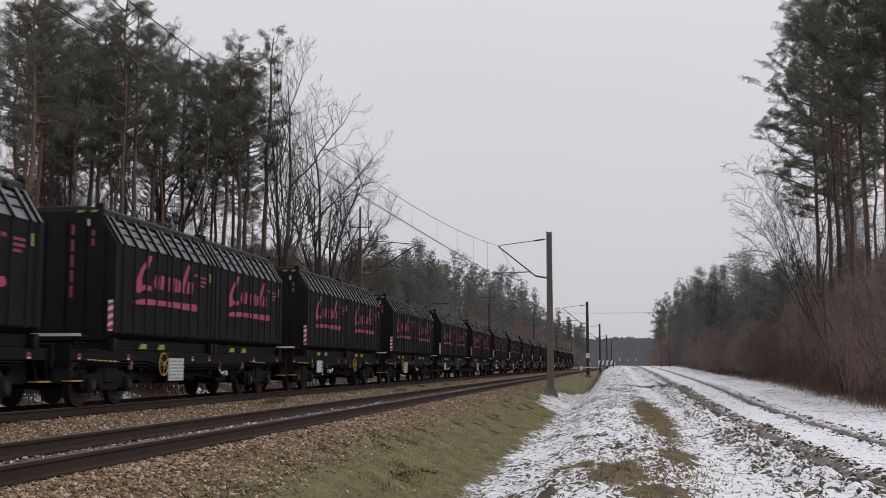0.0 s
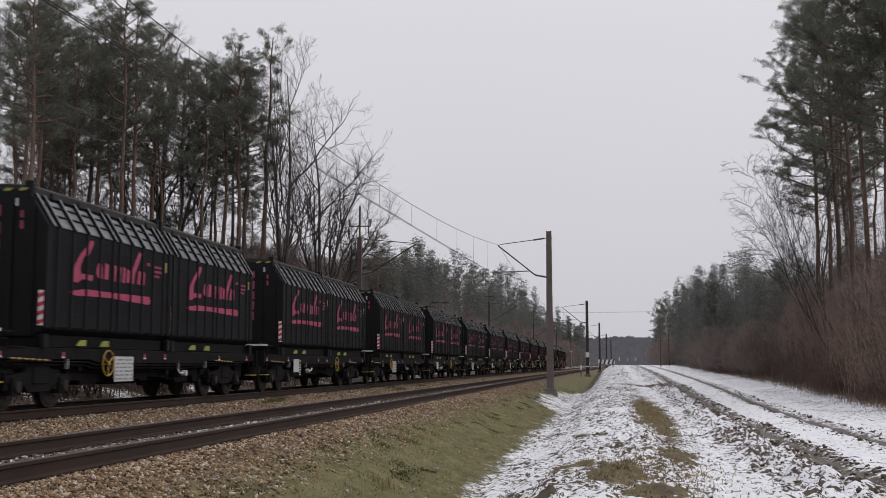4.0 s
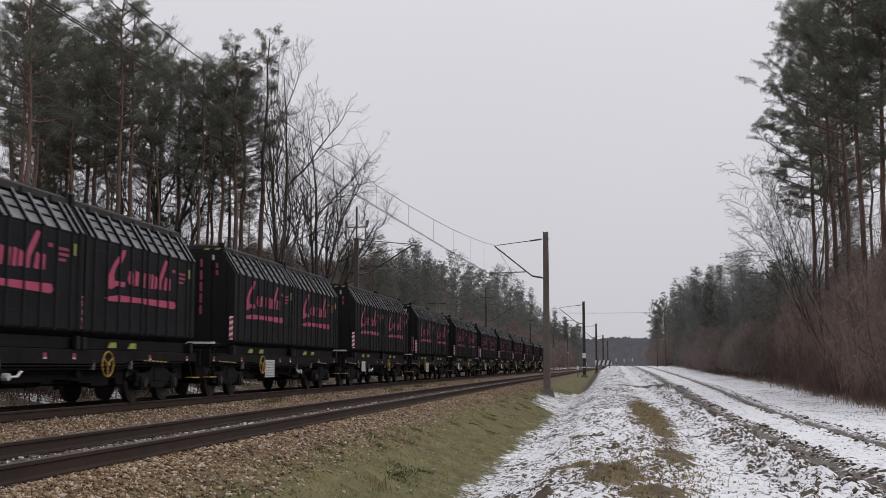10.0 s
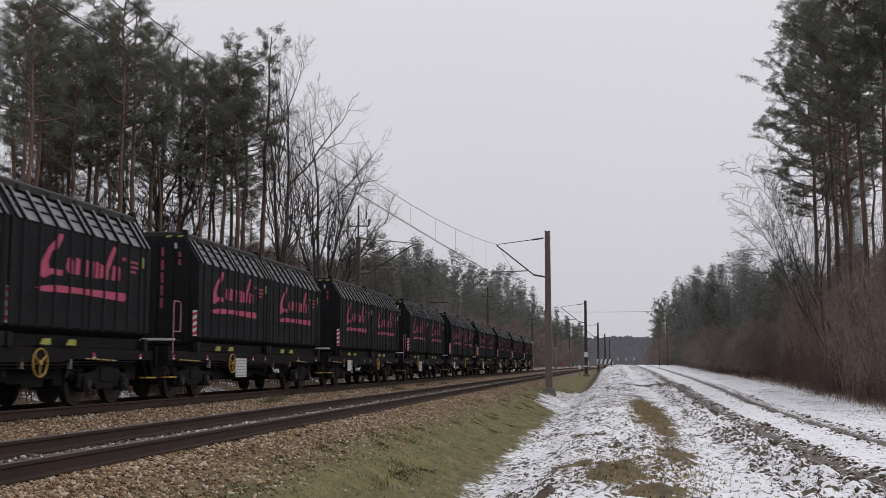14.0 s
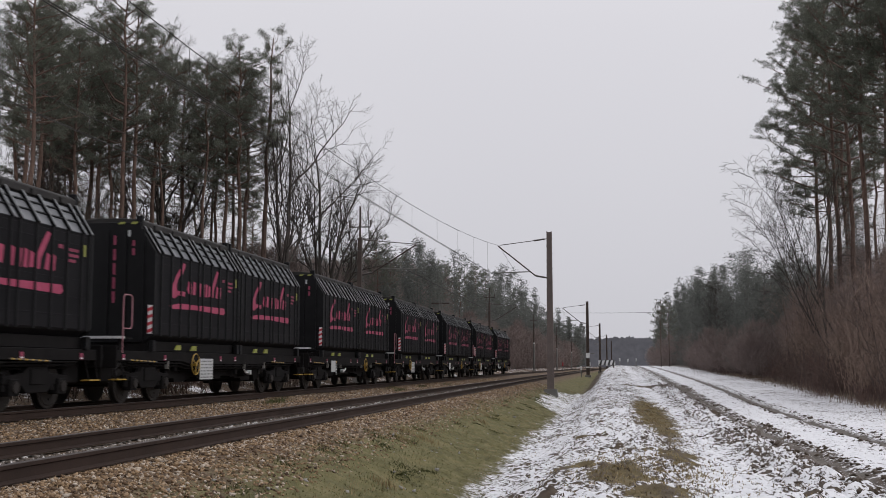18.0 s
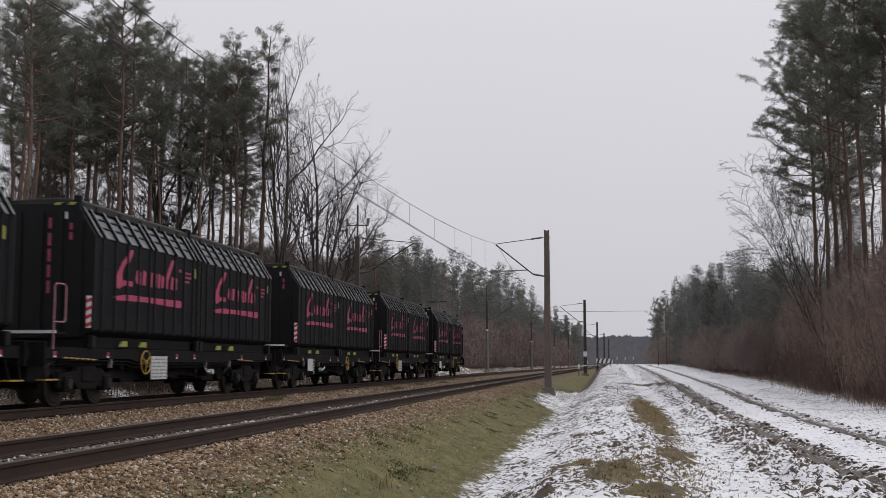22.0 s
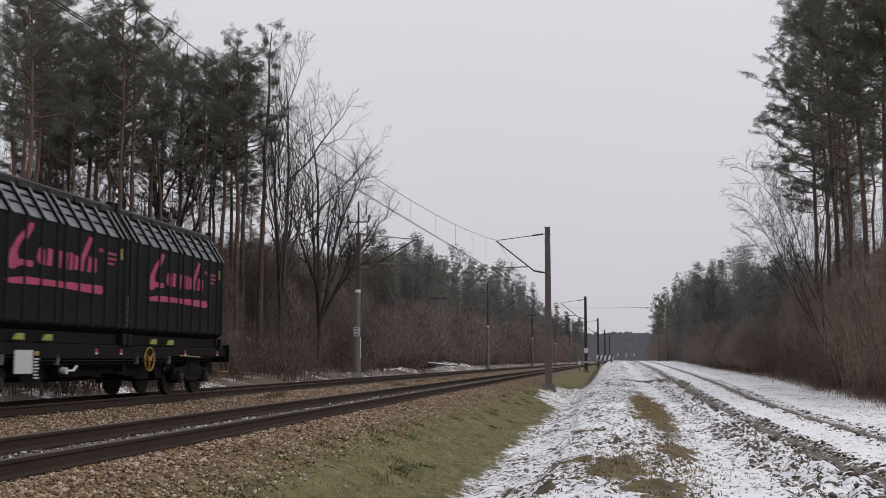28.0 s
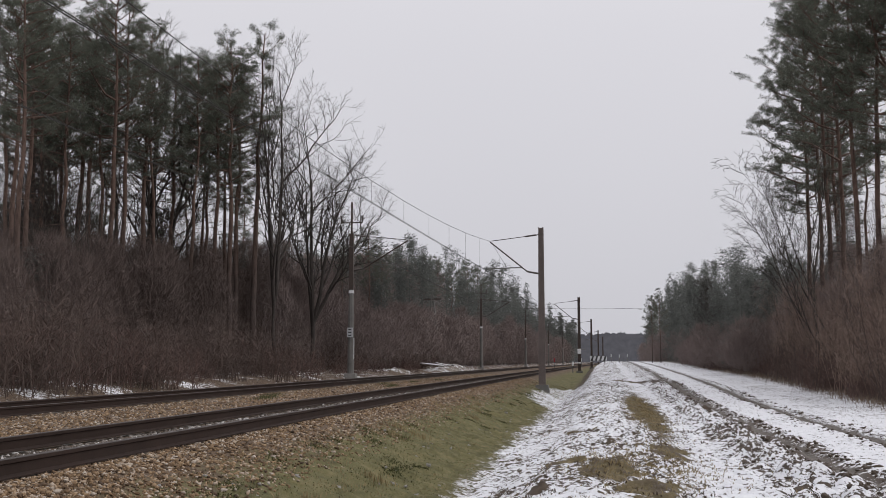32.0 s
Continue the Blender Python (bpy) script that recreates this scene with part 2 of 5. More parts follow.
# ---- geometry helpers ----
class Geo:
    """Collects simple solids into one mesh."""
    def __init__(self):
        self.v, self.f = [], []

    def box(self, x0, x1, y0, y1, z0, z1):
        b = len(self.v)
        self.v += [(x, y, z) for z in (z0, z1) for x, y in ((x0, y0), (x1, y0), (x1, y1), (x0, y1))]
        self.f += [tuple(b + i for i in q) for q in ((3, 2, 1, 0), (4, 5, 6, 7), (0, 1, 5, 4), (1, 2, 6, 5), (2, 3, 7, 6), (3, 0, 4, 7))]
        return self

    def tube(self, p, q, r0, r1=None, n=8, caps=True):
        p, q = Vector(p), Vector(q)
        r1 = r0 if r1 is None else r1
        d = (q - p).normalized()
        s = d.orthogonal().normalized()
        u = d.cross(s)
        b = len(self.v)
        for c, r in ((p, r0), (q, r1)):
            self.v += [tuple(c + (s * math.cos(a) + u * math.sin(a)) * r) for a in (2 * math.pi * i / n for i in range(n))]
        self.f += [(b + i, b + (i + 1) % n, b + n + (i + 1) % n, b + n + i) for i in range(n)]
        if caps:
            self.f += [tuple(b + i for i in reversed(range(n))), tuple(b + n + i for i in range(n))]
        return self

    def pipe(self, points, r, n=6):
        for p, q in zip(points, points[1:]):
            self.tube(p, q, r, r, n)
        return self

    def prism(self, outline, axis, a, b):
        """An outline of two coordinates drawn out along an axis from a to b."""
        k, n = len(self.v), len(outline)
        for w in (a, b):
            for p in outline:
                self.v.append({"x": (w, p[0], p[1]), "y": (p[0], w, p[1]), "z": (p[0], p[1], w)}[axis])
        self.f += [(k + i, k + (i + 1) % n, k + n + (i + 1) % n, k + n + i) for i in range(n)]
        self.f += [tuple(k + i for i in reversed(range(n))), tuple(k + n + i for i in range(n))]
        return self

    def ring(self, c, big, r, n=28, m=6):
        """A round rim across the x axis."""
        b = len(self.v)
        for i in range(n):
            a = 2 * math.pi * i / n
            for j in range(m):
                q = 2 * math.pi * j / m
                w = big + r * math.cos(q)
                self.v.append((c[0] + r * math.sin(q), c[1] + w * math.cos(a), c[2] + w * math.sin(a)))
        self.f += [(b + i * m + j, b + i * m + (j + 1) % m, b + (i + 1) % n * m + (j + 1) % m, b + (i + 1) % n * m + j) for i in range(n) for j in range(m)]
        return self

    def mesh(self, name, material, bevel=0.0, smooth=False):
        me = bpy.data.meshes.new(name)
        me.from_pydata(self.v, [], self.f)
        bm = bmesh.new()
        bm.from_mesh(me)
        bmesh.ops.recalc_face_normals(bm, faces=bm.faces)
        if bevel:
            sharp = [e for e in bm.edges if len(e.link_faces) == 2 and e.calc_face_angle(0) > 0.6]
            bmesh.ops.bevel(bm, geom=sharp, offset=bevel, segments=1, affect="EDGES")
        bm.to_mesh(me)
        bm.free()
        if smooth:
            me.polygons.foreach_set("use_smooth", [True] * len(me.polygons))
        me.materials.append(material)
        return me


def part(name, geo, material, parent, label="", bevel=0.0, smooth=False, at=None):
    """One mesh object under a thing or a part."""
    me = geo if isinstance(geo, bpy.types.Mesh) else geo.mesh(name, material, bevel, smooth)
    ob = new(name, me)
    ob.parent = parent
    if at is not None:
        ob.matrix_basis = at
    if label:
        tagged(ob, label)
    return ob


def thing(name, label, category, group="", kind="", at=None, data=None):
    ob = new(name, data)
    if at is not None:
        ob.matrix_basis = at
    return tagged(ob, label, category, group, kind)


def cloud_mesh(name, verts, faces, material, n):
    """A mesh of many polygons of n corners from arrays."""
    me = bpy.data.meshes.new(name)
    me.vertices.add(len(verts))
    me.vertices.foreach_set("co", np.asarray(verts, np.float32).ravel())
    me.loops.add(len(faces) * n)
    me.loops.foreach_set("vertex_index", np.asarray(faces, np.int32).ravel())
    me.polygons.add(len(faces))
    me.polygons.foreach_set("loop_start", np.arange(0, len(faces) * n, n, dtype=np.int32))
    me.update(calc_edges=True)
    me.materials.append(material)
    return me


CURVE = 2.6e-5        # the line bends gently to the right, far off


def bend(y):
    return CURVE * y * y if y > 0 else 0.0


NEAR, FAR = -6.03, -12.0     # axes of the two tracks


# ---- ground ----
def smooth_step(a, b, v):
    k = np.clip((v - a) / (b - a), 0, 1)
    return k * k * (3 - 2 * k)


RISE_Y = [-200, 35, 47, 53, 60, 80, 110, 150, 200, 300, 500, 4000]
RISE_Z = [-0.76, -0.76, -0.62, -0.5, -0.36, -0.1, 0.2, 0.5, 0.78, 0.84, 0.8, 0.0]


def lumps(x, y, size, seed=0.0):
    return np.array([noise.noise(Vector((a / size, b / size, seed))) for a, b in zip(x.ravel(), y.ravel())]).reshape(x.shape)


def ground_height(x, y, rough=True):
    """Height of the ground over the plan, the line's bend taken out of x."""
    road = np.interp(y, RISE_Y, RISE_Z)
    low = np.minimum(-1.05, road - 0.3)
    sx = [-2000, -60, -17, -15.2, -14.2, -13.6, -9.9, -8.9, -7.9, -4.6, -4.1, -3.2, -2.6, -2.0]
    sz = [1.2, 0.7, 0.28, 0.1, -0.18, -0.2, -0.2, -0.18, -0.2, -0.2, -0.37, -0.72, -0.93, -1.05]
    bank = np.interp(x, sx, sz)
    far_fill = smooth_step(70, 130, y)
    bank = np.where(x > -4.6, bank + (np.maximum(bank, -0.45) - bank) * far_fill, bank)
    ditch_to_road = low + (road - low) * smooth_step(-2.1, -0.5, x)
    ditch_to_road = np.where(far_fill > 0, ditch_to_road * (1 - far_fill) + far_fill * (-0.45 + (road + 0.45) * smooth_step(-2.6, -0.8, x)), ditch_to_road)
    z = np.where(x < -2.0, bank, ditch_to_road)
    z = z + 0.10 * smooth_step(-1.4, -0.2, x) * smooth_step(1.6, 0.4, x)
    for rut in (3.62, 5.62):
        z = z - 0.08 * np.exp(-((x - rut) / 0.17) ** 2) + 0.035 * np.exp(-((np.abs(x - rut) - 0.38) / 0.15) ** 2)
    z = z + smooth_step(9, 14, x) * 0.35
    return z


def axis(stops):
    out = [stops[0][0]]
    for (a, _), (b, step) in zip(stops, stops[1:]):
        n = max(1, round((b - a) / step))
        out += [a + (b - a) * (i + 1) / n for i in range(n)]
    return np.array(out)


gx = axis([(-2500, 0), (-300, 400), (-60, 30), (-17, 3), (-9, 0.4), (-5, 0.25), (7.5, 0.09), (12, 0.25), (60, 4), (300, 30), (2500, 400)])
gy = axis([(-400, 0), (-40, 60), (6, 4), (12, 0.3), (26, 0.085), (40, 0.14), (70, 0.3), (140, 0.8), (400, 4), (1000, 40), (4500, 500)])
X, Y = np.meshgrid(gx, gy)
Z = ground_height(X, Y)


def roughness(x, y):
    """Lumps of the bank and of the trodden snow."""
    soft = smooth_step(-4.6, -2.4, x)
    rough_snow = smooth_step(-1.6, 0.2, x)
    lump = 0.14 * lumps(x, y, 1.5) + 0.16 * np.abs(lumps(x, y, 0.5, 3.1)) + 0.08 * lumps(x, y, 0.22, 7.7)
    churn = np.exp(-((x - 2.7) / 0.6) ** 2)
    flat = 1 - 0.72 * smooth_step(3.0, 4.4, x) - 0.35 * smooth_step(0.9, 1.5, x) * smooth_step(2.5, 1.9, x)
    return lump * (0.25 + 0.35 * soft + 0.5 * rough_snow) * (1 + 0.7 * churn * rough_snow) * flat


near = (X > -5) & (X < 13) & (Y > 8) & (Y < 150)
Z[near] += roughness(X[near], Y[near])


def surface_height(x, y):
    return ground_height(x, y) + np.where((x > -5) & (x < 13) & (y < 150), roughness(x, y), 0)


bx = X + np.where(Y > 0, CURVE * Y * Y, 0)
gv = np.stack([bx, Y, Z], -1).reshape(-1, 3)
r, c = np.meshgrid(np.arange(len(gy) - 1), np.arange(len(gx) - 1), indexing="ij")
k = (r * len(gx) + c).ravel()
gf = np.stack([k, k + 1, k + 1 + len(gx), k + len(gx)], -1)


def ground_material():
    m = Nodes("ground_cover")
    p = m.world_place()
    xyz = m.add("SeparateXYZ", Vector=p)
    y = xyz.outputs["Y"]
    x = m.math("SUBTRACT", xyz.outputs["X"], m.math("MULTIPLY", m.math("MULTIPLY", y, y), CURVE))
    big, mid, fine, grit = m.noise(p, 0.45, 3), m.noise(p, 2.2, 4), m.noise(p, 9, 5, 0.65), m.noise(p, 45, 3)
    clod = m.noise(p, 4.2, 4, 0.6)
    spots = m.noise(p, 12.5, 5, 0.62)
    stretched = m.add("Mapping", Vector=p, Rotation=(0, 0, 0.5), Scale=(4.5, 2.2, 4.5)).outputs[0]
    blades = m.noise(stretched, 2.0, 5, 0.7)

    def band(v, a, b):
        s = m.add("MapRange", Value=v, From_Min=a, From_Max=b)
        s.interpolation_type = "SMOOTHSTEP"
        return s.outputs[0]

    jig = m.math("MULTIPLY_ADD", m.math("SUBTRACT", mid, 0.5), 1.1, m.math("ADD", x, m.math("MULTIPLY", m.math("SUBTRACT", fine, 0.5), 0.7)))
    soil = m.ramp(m.math("MULTIPLY_ADD", grit, 0.4, m.math("MULTIPLY", fine, 0.6)), (0.32, (0.03, 0.024, 0.02)), (0.68, (0.16, 0.128, 0.106)))
    gravel = m.ramp(m.math("MULTIPLY_ADD", grit, 0.6, m.math("MULTIPLY", fine, 0.4)), (0.3, (0.035, 0.024, 0.017)), (0.5, (0.11, 0.075, 0.05)), (0.75, (0.24, 0.18, 0.13)))
    grass = m.ramp(m.math("MULTIPLY_ADD", blades, 0.5, m.math("MULTIPLY", mid, 0.5)), (0.3, (0.05, 0.05, 0.022)), (0.5, (0.115, 0.105, 0.045)), (0.72, (0.2, 0.165, 0.085)))
    litter = m.ramp(m.math("MULTIPLY_ADD", grit, 0.4, m.math("MULTIPLY", fine, 0.6)), (0.3, (0.045, 0.03, 0.022)), (0.7, (0.13, 0.09, 0.065)))
    snow = m.ramp(fine, (0.3, (0.64, 0.65, 0.69)), (0.7, (0.82, 0.82, 0.85)))
    col = m.mix(band(jig, -17.2, -15.0), litter, gravel)
    col = m.mix(band(jig, -4.5, -3.8), col, grass)
    # snow: whole on the road side, broken by stalks and mud, thin on the bank
    edge = m.math("SUBTRACT", -2.15, m.math("MULTIPLY", m.math("MULTIPLY", band(y, 43, 50), m.math("SUBTRACT", 1, band(y, 62, 78))), 1.3))
    edge = m.math("ADD", edge, m.math("MULTIPLY", band(y, 66, 85), 0.9))
    cover = band(m.math("SUBTRACT", jig, edge), -0.12, 0.25)

    def ellipse(cx, cy, rx, ry):
        dx = m.math("DIVIDE", m.math("SUBTRACT", jig, cx), rx)
        dy = m.math("DIVIDE", m.math("SUBTRACT", y, cy), ry)
        d = m.math("ADD", m.math("MULTIPLY", dx, dx), m.math("MULTIPLY", dy, dy))
        return band(m.math("MULTIPLY_ADD", m.math("SUBTRACT", m.math("MULTIPLY_ADD", spots, 0.6, m.math("MULTIPLY", clod, 0.4)), 0.5), 4.5, d), 0.85, 1.1)

    bare = ellipse(1.2, 35, 0.55, 12)
    for e in ((1.08, 19.2, 0.36, 1.7), (0.12, 15.6, 0.42, 1.5), (-0.55, 17.2, 0.3, 0.5), (-0.55, 24.8, 0.35, 0.6), (0.5, 13.4, 0.45, 0.9), (1.9, 62, 1.3, 2.6)):
        bare = m.math("MULTIPLY", bare, ellipse(*e))
    cover = m.math("MULTIPLY", cover, bare)
    rut1 = m.math("ABSOLUTE", m.math("SUBTRACT", m.math("MULTIPLY_ADD", m.math("SUBTRACT", fine, 0.5), 0.3, x), 3.55))
    rut2 = m.math("ABSOLUTE", m.math("SUBTRACT", m.math("MULTIPLY_ADD", m.math("SUBTRACT", fine, 0.5), 0.25, x), 5.62))
    packed = m.math("MULTIPLY", band(rut1, 0.15, 0.27), band(rut2, 0.12, 0.22))
    fleck = m.math("MULTIPLY", band(m.math("MULTIPLY_ADD", spots, 0.65, m.math("MULTIPLY", mid, 0.35)), 0.55, 0.61), 0.85)
    mud = m.math("MAXIMUM", packed, fleck)
    trodden = m.math("MAXIMUM", m.math("SUBTRACT", 1, band(rut1, 0.3, 0.62)), m.math("MULTIPLY", m.math("SUBTRACT", 1, band(rut2, 0.25, 0.52)), 0.9))
    wet = m.ramp(m.math("MULTIPLY_ADD", grit, 0.3, m.math("MULTIPLY", fine, 0.7)), (0.3, (0.085, 0.075, 0.067)), (0.7, (0.19, 0.168, 0.152)))
    churned = m.math("MULTIPLY", band(x, 1.5, 2.6), m.math("SUBTRACT", 1, band(x, 3.6, 4.3)))
    near_bank = m.math("SUBTRACT", 1, band(x, 1.6, 3.0))
    bias = m.math("MULTIPLY_ADD", near_bank, 0.062, m.math("MULTIPLY_ADD", churned, 0.055, m.math("MULTIPLY", m.math("SUBTRACT", big, 0.5), 0.22)))
    bias = m.math("MULTIPLY_ADD", m.math("SUBTRACT", mid, 0.5), 0.12, bias)
    bias = m.math("MULTIPLY_ADD", m.math("MULTIPLY", band(x, 1.1, 1.5), m.math("SUBTRACT", 1, band(x, 1.9, 2.4))), -0.05, bias)
    bias = m.math("MULTIPLY_ADD", trodden, 0.075, bias)
    bias = m.math("MULTIPLY_ADD", band(x, 6.3, 7.5), 0.025, bias)
    holes = m.math("SUBTRACT", 1, band(m.math("ADD", m.math("MULTIPLY_ADD", spots, 0.7, m.math("MULTIPLY", clod, 0.3)), bias), 0.565, 0.61))
    cover = m.math("MULTIPLY", m.math("MULTIPLY", cover, mud), holes)
    dry = m.ramp(m.math("MULTIPLY_ADD", blades, 0.5, m.math("MULTIPLY", clod, 0.5)), (0.3, (0.05, 0.04, 0.022)), (0.5, (0.12, 0.095, 0.05)), (0.72, (0.2, 0.155, 0.09)))
    withered = m.ramp(m.math("MULTIPLY_ADD", blades, 0.5, m.math("MULTIPLY", clod, 0.5)), (0.3, (0.028, 0.021, 0.016)), (0.5, (0.07, 0.053, 0.038)), (0.72, (0.14, 0.108, 0.074)))
    dry = m.mix(bare, dry, withered)
    under = m.mix(m.math("MAXIMUM", band(x, 1.4, 2.2), m.math("MULTIPLY", band(mid, 0.5, 0.62), 0.7)), dry, soil)
    col = m.mix(band(jig, -2.4, -1.6), col, under)
    col = m.mix(packed, wet, col)
    # snow lies under the trees beyond the far track in shreds
    left = m.math("MULTIPLY", m.math("SUBTRACT", 1, band(jig, -14.3, -13.5)), band(m.math("MULTIPLY_ADD", spots, 0.45, m.math("MULTIPLY_ADD", clod, 0.35, m.math("MULTIPLY", big, 0.5))), 0.69, 0.74))
    cover = m.math("MAXIMUM", cover, left)
    wood = band(m.math("MULTIPLY_ADD", m.math("SUBTRACT", mid, 0.5), 2.0, x), 9.3, 10.4)
    cover = m.math("MULTIPLY", cover, m.math("SUBTRACT", 1, m.math("MULTIPLY", wood, 0.9)))
    col = m.mix(wood, col, litter)
    col = m.mix(cover, col, snow)
    m.bump(m.math("ADD", m.math("MULTIPLY", cover, 0.5), m.math("ADD", m.math("MULTIPLY", grit, 0.3), blades)), 0.6, 0.05)
    return m.done(col, m.math("MULTIPLY_ADD", cover, -0.25, 0.92), 0, 0.25)


tagged(new("ground", cloud_mesh("ground", gv, gf, ground_material(), 4)), "patchy snow, grass bank and stone bed beside the railway", "ground", kind="structure")


# ---- tracks ----
RAIL_Y = axis([(-60, 0), (60, 10), (200, 14), (900, 25)])


def swept(profile, ys, x, caps=True):
    """An outline of x, z swept along the bending line."""
    g = Geo()
    n = len(profile)
    for y in ys:
        g.v += [(x + px + bend(y), y, pz) for px, pz in profile]
    for i in range(len(ys) - 1):
        a = i * n
        g.f += [(a + j, a + (j + 1) % n, a + n + (j + 1) % n, a + n + j) for j in range(n)]
    g.f += [tuple(range(n)), tuple((len(ys) - 1) * n + i for i in reversed(range(n)))]
    return g


WEB = [(-0.07, -0.172), (0.07, -0.172), (0.07, -0.16), (0.012, -0.14), (0.01, -0.05), (0.035, -0.038), (0.036, -0.004),
       (-0.036, -0.004), (-0.035, -0.038), (-0.01, -0.05), (-0.012, -0.14), (-0.07, -0.16)]
HEAD = [(-0.036, -0.006), (0.036, -0.006), (0.034, 0.0), (0.026, 0.003), (-0.026, 0.003), (-0.034, 0.0)]
for track_axis, words in ((NEAR, "empty railway track of rusty rails on stone bed"), (FAR, "railway track on stone bed that carries the train")):
    track = thing("railway_track", words, "railway track", "tracks of the line", kind="structure")
    for side in (-0.7535, 0.7535):
        rail = part("rail", swept(WEB, RAIL_Y, track_axis + side), RAIL_RUST, track, "rusty steel rail")
        part("rail_head", swept(HEAD, RAIL_Y, track_axis + side), RAIL_HEAD, rail, "worn shiny running surface")
    me = Geo().prism([(-1.25, -0.3), (1.25, -0.3), (1.25, -0.19), (1.2, -0.175), (-1.2, -0.175), (-1.25, -0.19)], "y", -0.12, 0.12).mesh("sleeper", SLEEPER)
    for i in range(110):
        y = 7 + i * 0.6
        part("sleeper", me, None, track, at=pose(track_axis + bend(y), y, random.uniform(-0.035, -0.02), 0, 0, random.uniform(-0.8, 0.8)))


# ---- ballast stones ----
def stones(name, n, draw, size, material, label):
    """Angular stones, each a squashed octahedron."""
    base = np.array([(1, 0, 0), (-1, 0, 0), (0, 1, 0), (0, -1, 0), (0, 0, 1), (0, 0, -1)], float)
    tri = np.array([(0, 2, 4), (2, 1, 4), (1, 3, 4), (3, 0, 4), (2, 0, 5), (1, 2, 5), (3, 1, 5), (0, 3, 5)])
    rng = np.random.default_rng(len(name) + n)
    x, y = draw(rng, n)
    z = surface_height(x, y)
    v = base[None] * rng.uniform(0.55, 1.25, (n, 6, 1)) + rng.normal(0, 0.18, (n, 6, 3))
    v *= rng.uniform(*size, (n, 1, 1)) * rng.uniform(0.7, 1.3, (n, 1, 3))
    q = rng.normal(0, 1, (n, 4))
    a, b, c, d = (q / np.linalg.norm(q, axis=1, keepdims=True)).T
    turn = np.stack([1 - 2 * (c * c + d * d), 2 * (b * c - a * d), 2 * (b * d + a * c), 2 * (b * c + a * d), 1 - 2 * (b * b + d * d), 2 * (c * d - a * b),
                     2 * (b * d - a * c), 2 * (c * d + a * b), 1 - 2 * (b * b + c * c)], -1).reshape(n, 3, 3)
    v = np.einsum("nij,nkj->nki", turn, v) * (1, 1, 0.75)
    v += np.stack([x + CURVE * y * y, y, z + rng.uniform(-0.018, 0.014, n)], -1)[:, None, :]
    f = (tri[None] + 6 * np.arange(n)[:, None, None]).reshape(-1, 3)
    return tagged(new(name, cloud_mesh(name, v.reshape(-1, 3), f, material, 3)), label, "ballast", kind="stuff")


def spread(x0, x1, y0=8.0, y1=75.0, power=2.2):
    """Sites that thin out with distance."""
    return lambda rng, n: (rng.uniform(x0, x1, n), y0 + (y1 - y0) * rng.uniform(0, 1, n) ** power)


def shoulder(rng, n):
    y = 8 + 62 * rng.uniform(0, 1, n) ** 2.0
    return -5.25 + 1.75 * rng.beta(1.1, 1.9, n), y


stones("ballast_shoulder", 30000, shoulder, (0.016, 0.036), STONE, "tan and grey crushed stones beside the near rail")
stones("ballast_between", 24000, spread(-11.15, -6.9, 12, 90, 1.9), (0.02, 0.042), STONE, "tan crushed stones between the two tracks")
stones("ballast_crib", 13000, spread(-6.68, -5.4, 8, 70, 2.0), (0.02, 0.044), CRIB, "grey snow-dusted stones between the rails")
stones("ballast_crib_far", 7000, spread(-12.66, -11.36, 18, 90, 1.6), (0.016, 0.034), CRIB, "grey snow-dusted stones under the train")
stones("ballast_beyond", 7000, spread(-15.2, -12.9, 20, 90, 1.5), (0.016, 0.034), CRIB, "snow-dusted stones beyond the far rail")


def rut_sides(rng, n):
    """Along both wheel ruts, and thinly over the churned strip beside them."""
    y = 11 + 55 * rng.uniform(0, 1, n) ** 1.5
    x = np.where(rng.uniform(0, 1, n) < 0.6, 3.55, 5.62) + rng.choice([-1, 1], n) * np.abs(rng.normal(0.36, 0.1, n))
    return np.where(rng.uniform(0, 1, n) < 0.3, rng.normal(2.75, 0.35, n), x), y


stones("mud_clods", 2600, rut_sides, (0.02, 0.065), EARTH, "dark clods of earth thrown up along the ruts")


# ---- grass ----
def blades(name, n, draw, length, width, material, label, lean=0.5):
    """Single bent blades of grass."""
    rng = np.random.default_rng(n)
    x, y = draw(rng, n)
    z = surface_height(x, y)
    h, a = rng.uniform(*length, n), rng.uniform(0, 6.3, n)
    tip = np.abs(rng.normal(0, lean, n)) * h
    b = rng.uniform(0, 6.3, n)
    foot = np.stack([x + CURVE * y * y, y, z], -1)
    w = np.stack([np.cos(a), np.sin(a), 0 * a], -1) * width
    top = foot + np.stack([np.cos(b) * tip, np.sin(b) * tip, h], -1)
    mid = foot + np.stack([np.cos(b) * tip * 0.35, np.sin(b) * tip * 0.35, h * 0.6], -1)
    v = np.stack([foot - w - (0, 0, 0.02), foot + w - (0, 0, 0.02), mid + w * 0.7, mid - w * 0.7, top], 1).reshape(-1, 3)
    q = np.array([(0, 1, 2), (0, 2, 3), (3, 2, 4)])
    f = (q[None] + 5 * np.arange(n)[:, None, None]).reshape(-1, 3)
    return tagged(new(name, cloud_mesh(name, v, f, material, 3)), label, "grass", kind="stuff")


def tuft_sites(x0, x1, y0, y1, c, wide=0.12, long=0.2, power=1.8):
    def draw(r, n):
        k = r.integers(0, c, n)
        cx, cy = r.uniform(x0, x1, c), y0 + (y1 - y0) * r.uniform(0, 1, c) ** power
        return cx[k] + r.normal(0, wide, n), np.maximum(cy[k] + r.normal(0, long, n), 8)
    return draw


